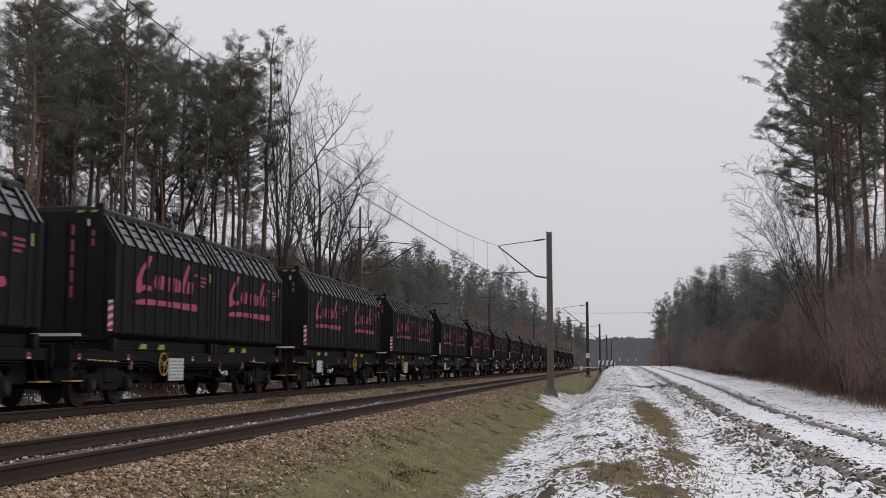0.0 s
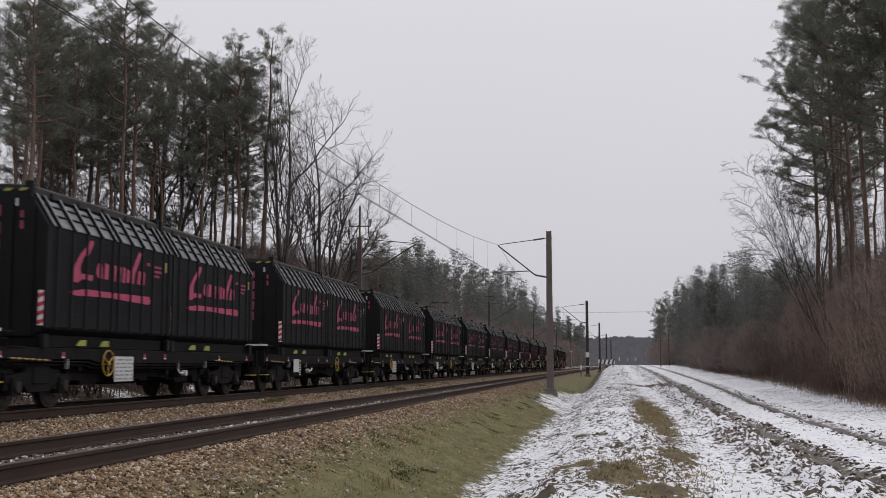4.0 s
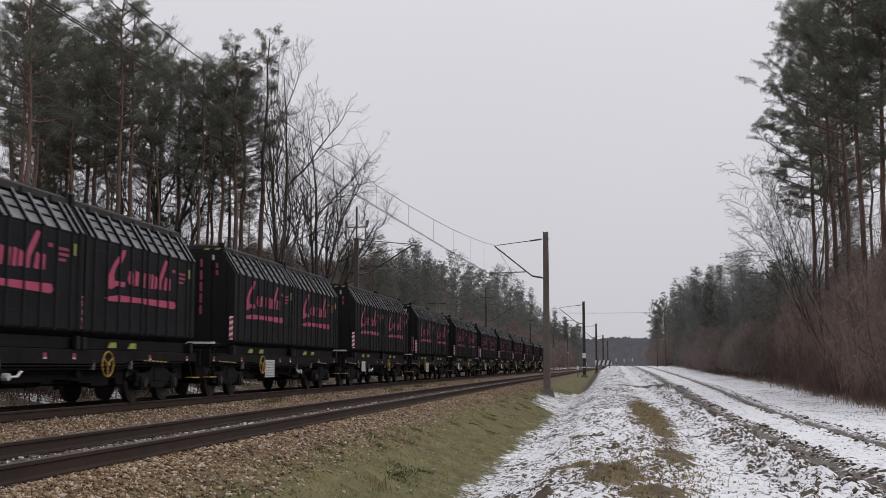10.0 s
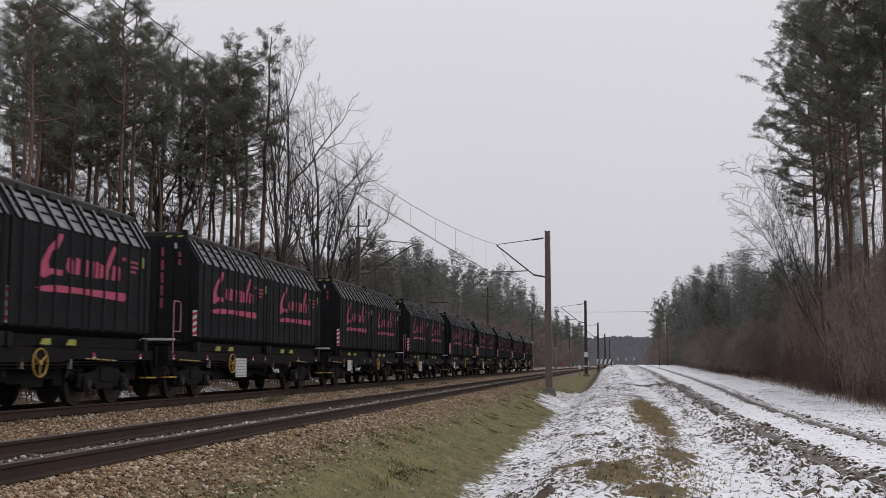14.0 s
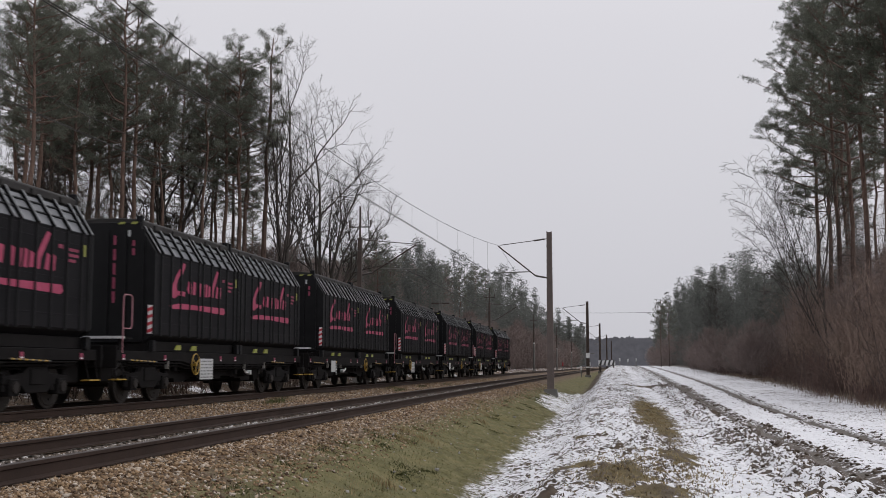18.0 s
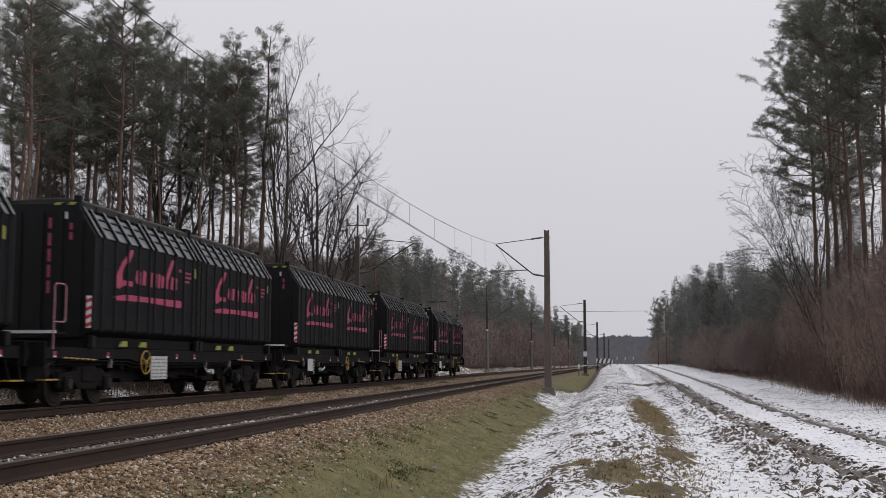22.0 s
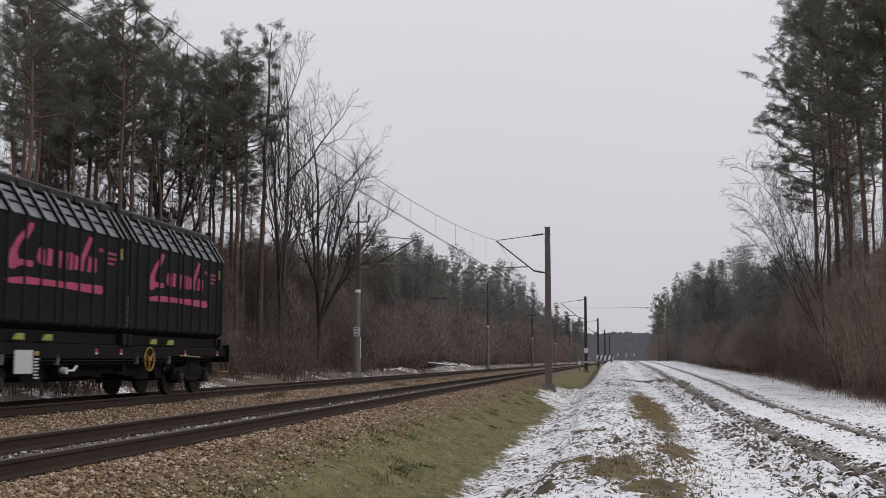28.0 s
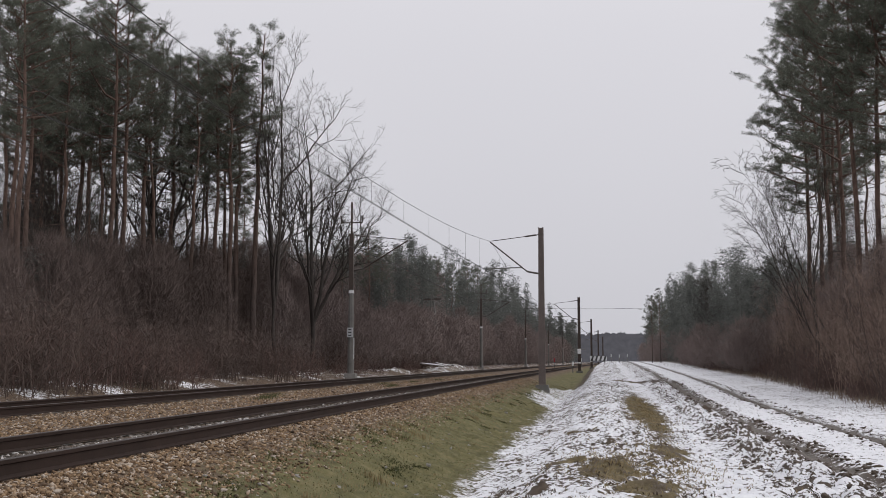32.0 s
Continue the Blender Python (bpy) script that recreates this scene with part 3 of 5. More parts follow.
blades("bank_grass", 16000, tuft_sites(-4.2, -2.2, 9, 75, 2600, 0.09, 0.12), (0.006, 0.024), 0.008, GREEN_GRASS, "short mossy green grass on the railway bank", 1.6)
blades("bank_straw", 5000, tuft_sites(-4.4, -2.1, 9, 75, 260), (0.01, 0.04), 0.006, STRAW, "dry straw among the bank grass", 1.6)
blades("bank_weeds", 900, tuft_sites(-4.3, -2.3, 9, 45, 14, 0.1, 0.12), (0.04, 0.14), 0.006, STRAW, "dark withered weeds on the railway bank", 0.7)


blades("moss_clumps", 5200, tuft_sites(-4.3, -2.7, 10, 60, 46, 0.09, 0.14, 1.3), (0.01, 0.04), 0.009, MOSS, "dark green mossy clumps on the railway bank", 2.0)
blades("track_weeds", 900, tuft_sites(-10.3, -7.4, 26, 70, 9, 0.12, 0.5, 1.2), (0.03, 0.14), 0.008, MOSS, "low green weeds between the two tracks", 0.7)
stones("stray_stones", 90, lambda r, n: (r.uniform(-4.3, -2.4, n), 9 + 34 * r.uniform(0, 1, n) ** 1.4), (0.025, 0.055), CONCRETE, "pale stones scattered in the grass of the bank")


def snow_sites(r, n, c=60, x0=-1.9, x1=2.6):
    k = r.integers(0, c, n)
    cx, cy = r.uniform(x0, x1, c), 12 + 48 * r.uniform(0, 1, c) ** 1.6
    return cx[k] + r.normal(0, 0.22 if c < 100 else 0.06, n), np.maximum(cy[k] + r.normal(0, 0.5 if c < 100 else 0.09, n), 9)


blades("snow_tufts", 3600, lambda r, n: snow_sites(r, n, 420), (0.008, 0.035), 0.012, DEAD_TUFT, "dark withered tufts poking out of the snow", 1.4)
blades("rut_tufts", 1800, lambda r, n: snow_sites(r, n, 320, 2.2, 8.8), (0.008, 0.035), 0.012, DEAD_TUFT, "dark withered tufts along the ruts in the snow", 1.4)
blades("snow_straw", 1400, snow_sites, (0.01, 0.045), 0.008, STRAW, "dead grass tufts poking out of the snow", 1.6)
blades("patch_grass", 8000, lambda r, n: (1.2 + r.normal(0, 0.28, n), 35 + r.normal(0, 6, n)), (0.01, 0.05), 0.007, STRAW, "yellowed grass on a thawed patch in the snow", 1.8)
blades("patch_grass_near", 2500, lambda r, n: (0.5 + r.normal(0, 0.6, n), 16.5 + r.normal(0, 1.5, n)), (0.012, 0.055), 0.008, STRAW, "yellowed grass on thawed ground in the snow", 1.8)
blades("wood_edge_grass", 7000, lambda r, n: (9.9 + r.normal(0, 0.5, n), 30 + 90 * r.uniform(0, 1, n) ** 1.4), (0.05, 0.3), 0.008, STALK, "tall dry grass along the edge of the wood", 0.4)


# ---- containers ----
WALL_Z0, WALL_Z1, CANT_Z, TOP_Z = 1.46, 3.57, 4.17, 4.46
HALF_W, CANT_IN = 1.25, 0.38
BOX_L = 6.15
BAY, NARROW = 0.616, 0.308      # rib spacing: wide bays, with a narrow one at each end and in the middle
RIB_AT = [0.15]
for gap in (NARROW, BAY, BAY, BAY, BAY, NARROW, BAY, BAY, BAY, BAY, NARROW):
    RIB_AT.append(RIB_AT[-1] + gap)


def box_profile(grow=0.0):
    w, c = HALF_W + grow, HALF_W - CANT_IN + grow * 0.8
    return [(-w + 0.26, WALL_Z0 - 0.05), (w - 0.26, WALL_Z0 - 0.05), (w, WALL_Z0 + 0.13), (w, WALL_Z1), (c, CANT_Z), (-c, CANT_Z), (-w, WALL_Z1), (-w, WALL_Z0 + 0.13)]


def mark_strokes():
    """The pink swash on the wall: plain brush strokes, as outlines of y, z from the front end of the wall."""
    out = [[(1.1, 2.56), (1.3, 2.53), (1.52, 2.62), (1.46, 2.72), (1.42, 2.86), (1.5, 3.02), (1.68, 3.2), (1.68, 3.32), (1.42, 3.14), (1.2, 2.9), (1.1, 2.7)],
           [(1.64, 3.12), (1.76, 3.12), (1.96, 3.36), (1.98, 3.46), (1.84, 3.46), (1.72, 3.3)],
           [(1.4, 2.63), (1.98, 2.62), (2.0, 2.74), (1.5, 2.74)]]
    out += [[(2.14, 2.8), (2.24, 2.7), (2.44, 2.7), (2.42, 2.98), (2.34, 3.05), (2.2, 3.0)], [(2.52, 2.7), (2.7, 2.7), (2.74, 3.02), (2.56, 3.05)]]
    for y, w in ((2.94, 0.13), (3.2, 0.13), (3.42, 0.12)):
        out.append([(y, 2.7), (y + w, 2.68), (y + w + 0.04, 3.02), (y + 0.04, 3.05)])
    out += [[(3.62, 2.7), (3.78, 2.72), (3.8, 2.98), (3.66, 3.02)]]
    out += [[(3.88, 2.7), (4.02, 2.7), (4.06, 2.92), (4.26, 3.2), (4.4, 3.42), (4.28, 3.46), (4.1, 3.26), (3.94, 3.02)]]
    out += [[(4.2, 2.72), (4.36, 2.7), (4.4, 3.0), (4.28, 3.04)], [(4.46, 2.7), (4.6, 2.72), (4.62, 3.0), (4.5, 3.05)]]
    out += [[(0.98, 2.33), (1.2, 2.27), (2.7, 2.31), (4.86, 2.27), (4.96, 2.34), (4.9, 2.46), (2.7, 2.43), (1.7, 2.43), (1.2, 2.37)]]
    return out


def small_lines():
    """The block of small dull lines beside the swash."""
    return [(4.72, 4.9, 3.18, 3.26)] + [(5.14, 5.14 + w, 2.94 + r * 0.11, 3.0 + r * 0.11) for r, w in enumerate((0.3, 0.42, 0.42))]


def make_container():
    """Origin under the middle at rail level; the front end lies at -y."""
    box = new("grain_container")
    f, b = -BOX_L / 2, BOX_L / 2
    part("body", Geo().prism(box_profile(-0.02), "y", f + 0.06, b - 0.06), BLACK, box, "black steel walls", bevel=0.015)
    g = Geo().box(-1.1, 1.1, f + 0.05, b - 0.05, 1.205, 1.45)
    part("bottom_frame", g, STEEL_DARK, box, bevel=0.012)
    for y in (f, b - 0.1):
        part("end_frame", Geo().prism(box_profile(0.025)[:5] + [(0.87, 4.3), (-0.87, 4.3)] + box_profile(0.025)[5:], "y", y, y + 0.1), BLACK_RIB, box, "black end frame with corner posts", bevel=0.012)
    for s in (-1, 1):
        for y in (f + 0.09, b - 0.09):
            part("corner_casting", Geo().box(s * 1.25 - 0.09, s * 1.25 + 0.02 if s > 0 else s * 1.25 + 0.09, y - 0.09, y + 0.09, 1.2, 1.46), BLACK_RIB, box, bevel=0.01)
    slope = Vector((-CANT_IN, CANT_Z - WALL_Z1)).normalized()

    def on_slope(s, along, out):
        """A point of the slanting roof: metres up from the eave and out from the sheet."""
        return (s * (1.235 + slope.x * along + slope.y * out), WALL_Z1 + slope.y * along - slope.x * out)

    run = math.hypot(CANT_IN, CANT_Z - WALL_Z1)

    def slab(s, a0, a1, o0, o1):
        return [on_slope(s, a0, o0), on_slope(s, a1, o0), on_slope(s, a1, o1), on_slope(s, a0, o1)]

    rib = Geo().prism([(1.22, -0.045), (1.268, -0.022), (1.268, 0.022), (1.22, 0.045)], "z", WALL_Z0 + 0.11, WALL_Z1 - 0.02).mesh("wall_rib", BLACK_RIB)
    # flank black and cap pale: shaded side and lit top put into the colours
    bar = Geo().prism(slab(1, -0.03, run, -0.01, 0.07), "y", -0.026, 0.026).mesh("roof_rib", BLACK_RIB)
    edge = Geo().prism(slab(1, -0.035, run, 0.07, 0.085), "y", -0.024, 0.024).mesh("rib_edge", LIT_RIB_EDGE)
    for i, at in enumerate(RIB_AT):
        part("wall_rib", rib, None, box, at=pose(0, f + at, 0))
        part("rib_edge", edge, None, part("roof_rib", bar, None, box, at=pose(0, f + at, 0)), "pale edge coloured as the lit top of the rib" if i == 0 else "")
    first = True
    for a, b_ in zip(RIB_AT, RIB_AT[1:]):
        w = (b_ - a) / 2
        kind = "wide" if w > 0.2 else "narrow"
        sheet = bpy.data.meshes.get("roof_sheet_" + kind) or Geo().prism(slab(1, 0.01, run - 0.06, -0.008, 0.012), "y", -w + 0.035, w - 0.035).mesh("roof_sheet_" + kind, GREY_COVER)
        tread = bpy.data.meshes.get("roof_step_" + kind) or Geo().prism(slab(1, -0.014, 0.014, 0.008, 0.045), "y", -w + 0.03, w - 0.03).mesh("roof_step_" + kind, BLACK_RIB)
        sh = part("roof_sheet", sheet, None, box, "grey sheet that mirrors the sky" if first else "", at=pose(0, f + (a + b_) / 2, 0))
        first = False
        for up in (0.27, 0.5):
            (x1, z1), (x0, z0) = on_slope(1, up, 0), on_slope(1, 0, 0)
            part("roof_step", tread, None, sh, at=pose(x1 - x0, 0, z1 - z0))
    # the wall between the ribs bulges a little and shows the seams of inner ties
    for a, b_ in zip(RIB_AT, RIB_AT[1:]):
        w = (b_ - a) / 2
        key = "wall_panel_wide" if w > 0.2 else "wall_panel_narrow"
        panel = bpy.data.meshes.get(key)
        if panel is None:
            side = [(1.2, WALL_Z0 + 0.1), (1.236, WALL_Z0 + 0.15)]
            for z in (1.86, 2.22, 2.58, 2.94, 3.3):
                side += [(1.236, z), (1.2405, z + 0.004), (1.2405, z + 0.022), (1.236, z + 0.028)]
            g = Geo().prism(side + [(1.236, WALL_Z1 - 0.06), (1.2, WALL_Z1 - 0.03)], "y", -w + 0.065, w - 0.065)
            panel = g.mesh(key, BLACK)
        part("wall_panel", panel, None, box, at=pose(0, f + (a + b_) / 2, 0))
    # the far side, alike but in one piece
    back = Geo()
    for at in RIB_AT:
        back.box(-1.268, -1.22, f + at - 0.04, f + at + 0.04, WALL_Z0 + 0.11, WALL_Z1 - 0.02)
        back.prism(slab(-1, -0.03, run, -0.01, 0.075), "y", f + at - 0.026, f + at + 0.026)
    part("far_side_ribs", back, BLACK_RIB, box)
    part("far_roof_sheet", Geo().prism(slab(-1, 0.01, run - 0.06, -0.008, 0.012), "y", f + 0.15, b - 0.15), GREY_COVER, box)
    # the painted mark, broken where the ribs stand
    for s in (-1, 1):
        g = Geo()
        for stroke in mark_strokes():
            pts = stroke if s > 0 else [(BOX_L - y, z) for y, z in stroke]
            g.prism([(f + y, z) for y, z in pts], "x", s * 1.225, s * 1.2415)
        part("painted_mark", g, PINK, box, "pink brush-like painted mark and underline")
        g = Geo()
        for y0, y1, z0, z1 in small_lines():
            y0, y1 = (f + y0, f + y1) if s > 0 else (b - y1, b - y0)
            g.box(min(s * 1.225, s * 1.2415), max(s * 1.225, s * 1.2415), y0, y1, z0, z1)
        tagged(part("small_writing", g, PINK_DULL, box, "block of small dull pink lines"), kind="stuff")
    # end wall
    rib = Geo().box(-0.045, 0.045, 0, 0.05, WALL_Z0, CANT_Z - 0.05).mesh("end_rib", BLACK_RIB)
    for x in (-0.95, -0.45, 0.05, 0.5, 0.95):
        for y in (f - 0.045, b - 0.005):
            part("end_rib", rib, None, box, at=pose(x, y, 0))
    # end writing in darker pink, the wall's shade put into the colour
    bars = part("end_writing", Geo().box(0.2, 0.27, f - 0.008, f + 0.004, 3.75, 3.98), PINK_DULL, box, "vertical pink line of writing")
    for k in range(4):
        part("writing_bar", Geo().box(0.2, 0.27, f - 0.008, f + 0.004, 2.36 + k * 0.34, 2.63 + k * 0.34), PINK_DULL, bars)
    bars = part("end_writing", Geo().box(0.68, 0.75, f - 0.008, f + 0.004, 3.72, 3.86), PINK_DULL, box, "short pink line of writing")
    part("writing_bar", Geo().box(0.68, 0.75, f - 0.008, f + 0.004, 3.5, 3.66), PINK_DULL, bars)
    part("end_plate", Geo().box(0.57, 0.63, f - 0.012, f + 0.004, 3.95, 4.1), GREY_BOARD, box, "small white plate")
    for x in (0.3, 0.62):
        part("height_mark", Geo().prism([(x, 4.25), (x + 0.14, 4.25), (x + 0.2, 4.306), (x + 0.06, 4.306)], "y", f - 0.012, f + 0.06), LIME, box, "lime corner warning mark")
    # warning plate on the corner post
    plate = part("hazard_plate", Geo().box(1.13, 1.24, f - 0.03, f - 0.02, 1.62, 2.3), WHITE, box, "red and white striped warning plate")
    for i in range(4):
        z = 1.63 + i * 0.17
        part("red_stripe", Geo().prism([(1.129, z), (1.241, z + 0.045), (1.241, z + 0.125), (1.129, z + 0.08)], "y", f - 0.034, f - 0.018), RED, plate)
    part("side_plate", Geo().box(1.272, 1.282, b - 0.44, b - 0.36, 3.1, 3.34), LIME, box, "small yellow reflector plate")
    # ridge
    c = HALF_W - CANT_IN
    part("roof_beam", Geo().prism([(-c - 0.03, CANT_Z), (c + 0.03, CANT_Z), (c + 0.03, CANT_Z + 0.16), (c - 0.06, TOP_Z - 0.08), (0.3, TOP_Z - 0.04), (-0.3, TOP_Z - 0.04),
                                   (-c + 0.06, TOP_Z - 0.08), (-c - 0.03, CANT_Z + 0.16)], "y", f + 0.12, b - 0.12), ROOF_BEAM, box, "dark grey sliding roof cover", bevel=0.02)
    for y in (f + 0.02, b - 0.14):
        part("roof_end_block", Geo().box(c - 0.14, c + 0.03, y, y + 0.12, CANT_Z, TOP_Z), BLACK_RIB, box, bevel=0.015)
        part("roof_end_block", Geo().box(-c - 0.03, -c + 0.14, y, y + 0.12, CANT_Z, TOP_Z), BLACK_RIB, box, bevel=0.015)
    for i in range(5):
        y = f + 0.7 + i * 1.15
        part("roof_clip", Geo().box(c - 0.01, c + 0.04, y, y + 0.1, CANT_Z + 0.02, CANT_Z + 0.12), STEEL_DARK, box)
    return tagged(box, "black ribbed steel grain container with pink painted mark on a wagon", "container", "containers on the train")


# ---- wagons ----
HALF_LEN, BUFFER_END = 7.4, 7.8
WHEEL_R = 0.46


def wheelset(parent, y):
    me_disc = bpy.data.meshes.get("wheelset_mesh")
    if me_disc is None:
        g = Geo()
        g.tube((-1.0, 0, 0), (1.0, 0, 0), 0.085, n=10)
        for s in (-1, 1):
            g.tube((s * 0.69, 0, 0), (s * 0.715, 0, 0), 0.49, n=28)
            g.tube((s * 0.715, 0, 0), (s * 0.82, 0, 0), 0.462, 0.455, n=28)
            g.tube((s * 0.82, 0, 0), (s * 0.835, 0, 0), 0.40, 0.38, n=28)
            g.tube((s * 0.83, 0, 0), (s * 0.89, 0, 0), 0.14, n=12)
            for a in range(4):
                u = a * math.pi / 2
                g.tube((s * 0.836, 0.26 * math.cos(u), 0.26 * math.sin(u)), (s * 0.85, 0.26 * math.cos(u), 0.26 * math.sin(u)), 0.03, n=6)
        me_disc = g.mesh("wheelset_mesh", WHEEL)
    ws = new("wheelset", me_disc)
    ws.parent = parent
    ws.matrix_basis = pose(0, y, WHEEL_R)
    return ws


def make_bogie(parent, y):
    g = Geo()
    for s in (-1, 1):
        x0, x1 = (0.93, 1.07) if s > 0 else (-1.07, -0.93)
        g.prism([(-1.25, 0.52), (-1.25, 0.66), (-0.5, 0.72), (-0.32, 0.88), (0.32, 0.88), (0.5, 0.72), (1.25, 0.66), (1.25, 0.52), (0.6, 0.5), (0.4, 0.34), (-0.4, 0.34), (-0.6, 0.5)],
                "x", x0, x1)
        for a in (-0.9, 0.9):
            g.box(min(s * 0.9, s * 1.12), max(s * 0.9, s * 1.12), a - 0.17, a + 0.17, 0.3, 0.62)
            for q in (-0.26, 0.26):
                g.tube((s * 1.0, a + q, 0.38), (s * 1.0, a + q, 0.72), 0.07, n=8)
    g.box(-1.1, 1.1, -0.28, 0.28, 0.5, 0.8)
    g.box(-0.82, 0.82, -0.36, 0.36, 0.36, 0.96)
    for q in (-1.0, 1.0):
        g.box(-0.6, 0.6, q - 0.42, q + 0.42, 0.56, 0.94)
    for q in (-1.3, 1.24):
        g.box(-0.95, 0.95, q, q + 0.06, 0.5, 0.6)
    bogie = part("bogie", g, STEEL_DARK, parent, bevel=0.012, at=pose(0, y, 0))
    for s in (-1, 1):
        for a in (-0.9, 0.9):
            part("axle_box", Geo().tube((s * 1.0, a, WHEEL_R), (s * 1.16, a, WHEEL_R), 0.13, 0.11, n=12), WHEEL, bogie)
    for a in (-0.9, 0.9):
        wheelset(bogie, a)
    return bogie


def make_wagon(reversed_, rail_up):
    """Origin at the middle, at rail level. The brake wheel is at +y, or at -y on a turned wagon."""
    d = -1 if reversed_ else 1
    w = new("container_wagon")
    g = Geo()
    for s in (-1, 1):
        x0, x1 = (1.05, 1.2) if s > 0 else (-1.2, -1.05)
        g.prism([(-HALF_LEN, 0.97), (-HALF_LEN, 1.2), (HALF_LEN, 1.2), (HALF_LEN, 0.97), (3.4, 0.97), (2.9, 0.9), (-2.9, 0.9), (-3.4, 0.97)], "x", x0, x1)
    for y in (-HALF_LEN, -5.2, -2.6, 0, 2.6, 5.2, HALF_LEN - 0.16):
        g.box(-1.06, 1.06, y, y + 0.16, 0.9, 1.16)
    g.box(-0.18, 0.18, -HALF_LEN, HALF_LEN, 0.9, 1.14)
    part("underframe", g, STEEL_DARK, w, "grimy black steel underframe", bevel=0.01)
    for y in (-HALF_LEN - 0.06, HALF_LEN):
        part("headstock", Geo().box(-1.3, 1.3, y, y + 0.06, 0.82, 1.3), STEEL_DARK, w, bevel=0.01)
    for s in (-1, 1):
        for e in (-1, 1):
            buf = part("buffer", Geo().tube((s * 0.875, e * HALF_LEN, 1.06), (s * 0.875, e * (BUFFER_END - 0.06), 1.06), 0.12, 0.1, n=14), STEEL_DARK, w)
            part("buffer_head", Geo().box(s * 0.875 - 0.24, s * 0.875 + 0.24, e * BUFFER_END - 0.03 * (1 + e), e * BUFFER_END + 0.03 * (1 - e), 0.9, 1.22), STEEL_DARK, buf, bevel=0.05)
    for e in (-1, 1):
        part("coupling_hook", Geo().pipe([(0, e * HALF_LEN, 1.02), (0, e * (HALF_LEN + 0.3), 1.02), (0, e * (HALF_LEN + 0.36), 0.92), (0, e * (HALF_LEN + 0.3), 0.72)], 0.045), STEEL_DARK, w)
        part("brake_hose", Geo().pipe([(0.4, e * HALF_LEN, 0.95), (0.42, e * (HALF_LEN + 0.2), 0.85), (0.4, e * (HALF_LEN + 0.3), 0.6), (0.36, e * (HALF_LEN + 0.34), 0.55)], 0.03), STEEL_DARK, w)
        # step irons at the corners
        y = e * 7.15
        part("corner_step", Geo().pipe([(1.16, y - 0.22, 1.0), (1.26, y - 0.2, 0.56), (1.26, y + 0.2, 0.56), (1.16, y + 0.22, 1.0)], 0.016), STEEL_DARK, w)
        part("step_tread", Geo().box(1.1, 1.3, y - 0.24, y + 0.24, 0.545, 0.575), YELLOW, w, "worn yellow foot step")
    walkway = part("walkway", Geo().box(-1.15, 1.2, -6.9, -6.45, 1.46, 1.5), STEEL_DARK, w)
    part("walkway_edge", Geo().box(-1.15, 1.22, -6.93, -6.9, 1.47, 1.53), WHITE, walkway, "bright worn walkway edge")
    for x in (-1.05, 1.05):
        part("walkway_leg", Geo().box(x - 0.03, x + 0.03, -6.85, -6.79, 1.15, 1.47), STEEL_DARK, walkway)
    for y in (-5.2, 5.2):
        make_bogie(w, y)
    # container seats, marked
    for y in (-3.93, -2.88, 2.16, 3.2):
        part("seat_mark", Geo().prism([(y - 0.2, 1.25), (y + 0.18, 1.25), (y + 0.18, 1.37), (y - 0.06, 1.37)], "x", 1.25, 1.285), LIME, w, "lime container seat marker")
    for y in (-6.9, -4.55, -0.65, 0.55, 4.35, 6.7):
        tag = part("tag_plate", Geo().box(1.203, 1.212, y - 0.06, y + 0.06, 0.99, 1.12), PINK_DULL, w, "small red and white plate")
        part("tag_letters", Geo().box(1.21, 1.215, y - 0.05, y + 0.05, 1.0, 1.03), WHITE, tag)
    for y in (-5.9, 4.6):
        rod = part("release_rod", Geo().tube((1.25, y - 0.75, 0.99), (1.25, y + 0.75, 0.95), 0.017, n=6), INK, w, "yellow and black release rod")
        for k in range(6):
            a = y - 0.7 + k * 0.24
            part("yellow_band", Geo().tube((1.25, a, 0.988 - k * 0.006), (1.25, a + 0.12, 0.985 - k * 0.006), 0.02, n=6), YELLOW, rod)
    # air tank, valve gear
    part("air_tank", Geo().tube((0.35, -1.2, 0.62), (0.35, 0.6, 0.62), 0.2, n=16), STEEL_DARK, w)
    part("air_tank", Geo().tube((-0.4, -0.6, 0.62), (-0.4, 0.9, 0.62), 0.17, n=16), STEEL_DARK, w)
    valve = part("brake_valve", Geo().box(0.85, 1.1, d * -1.9 - 0.16, d * -1.9 + 0.16, 0.55, 0.8), STEEL_DARK, w, bevel=0.03)
    part("valve_lever", Geo().pipe([(1.14, d * -1.9, 0.66), (1.18, d * -1.6, 0.66), (1.18, d * -1.45, 0.76)], 0.022), WHITE, valve, "white change-over lever")
    part("valve_knob", Geo().tube((1.1, d * -1.95, 0.66), (1.22, d * -1.95, 0.66), 0.07, n=10), GREY_BOARD, valve)
    rng = random.Random(12)
    low, y = [], -3.7
    while y < 3.4:
        l, z = rng.uniform(0.3, 0.9), rng.uniform(0.42, 0.6)
        low += [(y, z), (min(y + l, 3.7), z)]
        y += l + 0.04
    part("brake_gear", Geo().prism([(-3.7, 0.93)] + low + [(low[-1][0], 0.93)], "x", -0.7, 0.84), STEEL_DARK, w, "grimy black brake rigging and tanks")
    for e in (-1, 1):
        part("end_gear", Geo().box(-0.8, 0.85, e * 6.98 - 0.32, e * 6.98 + 0.32, 0.5, 0.92), STEEL_DARK, w, bevel=0.03)
    rng = random.Random(9)
    for k in range(8):
        y = -3.6 + k * 0.92 + rng.uniform(-0.12, 0.12)
        h, l, q = rng.uniform(0.12, 0.4), rng.uniform(0.08, 0.3), rng.uniform(0.86, 1.12)
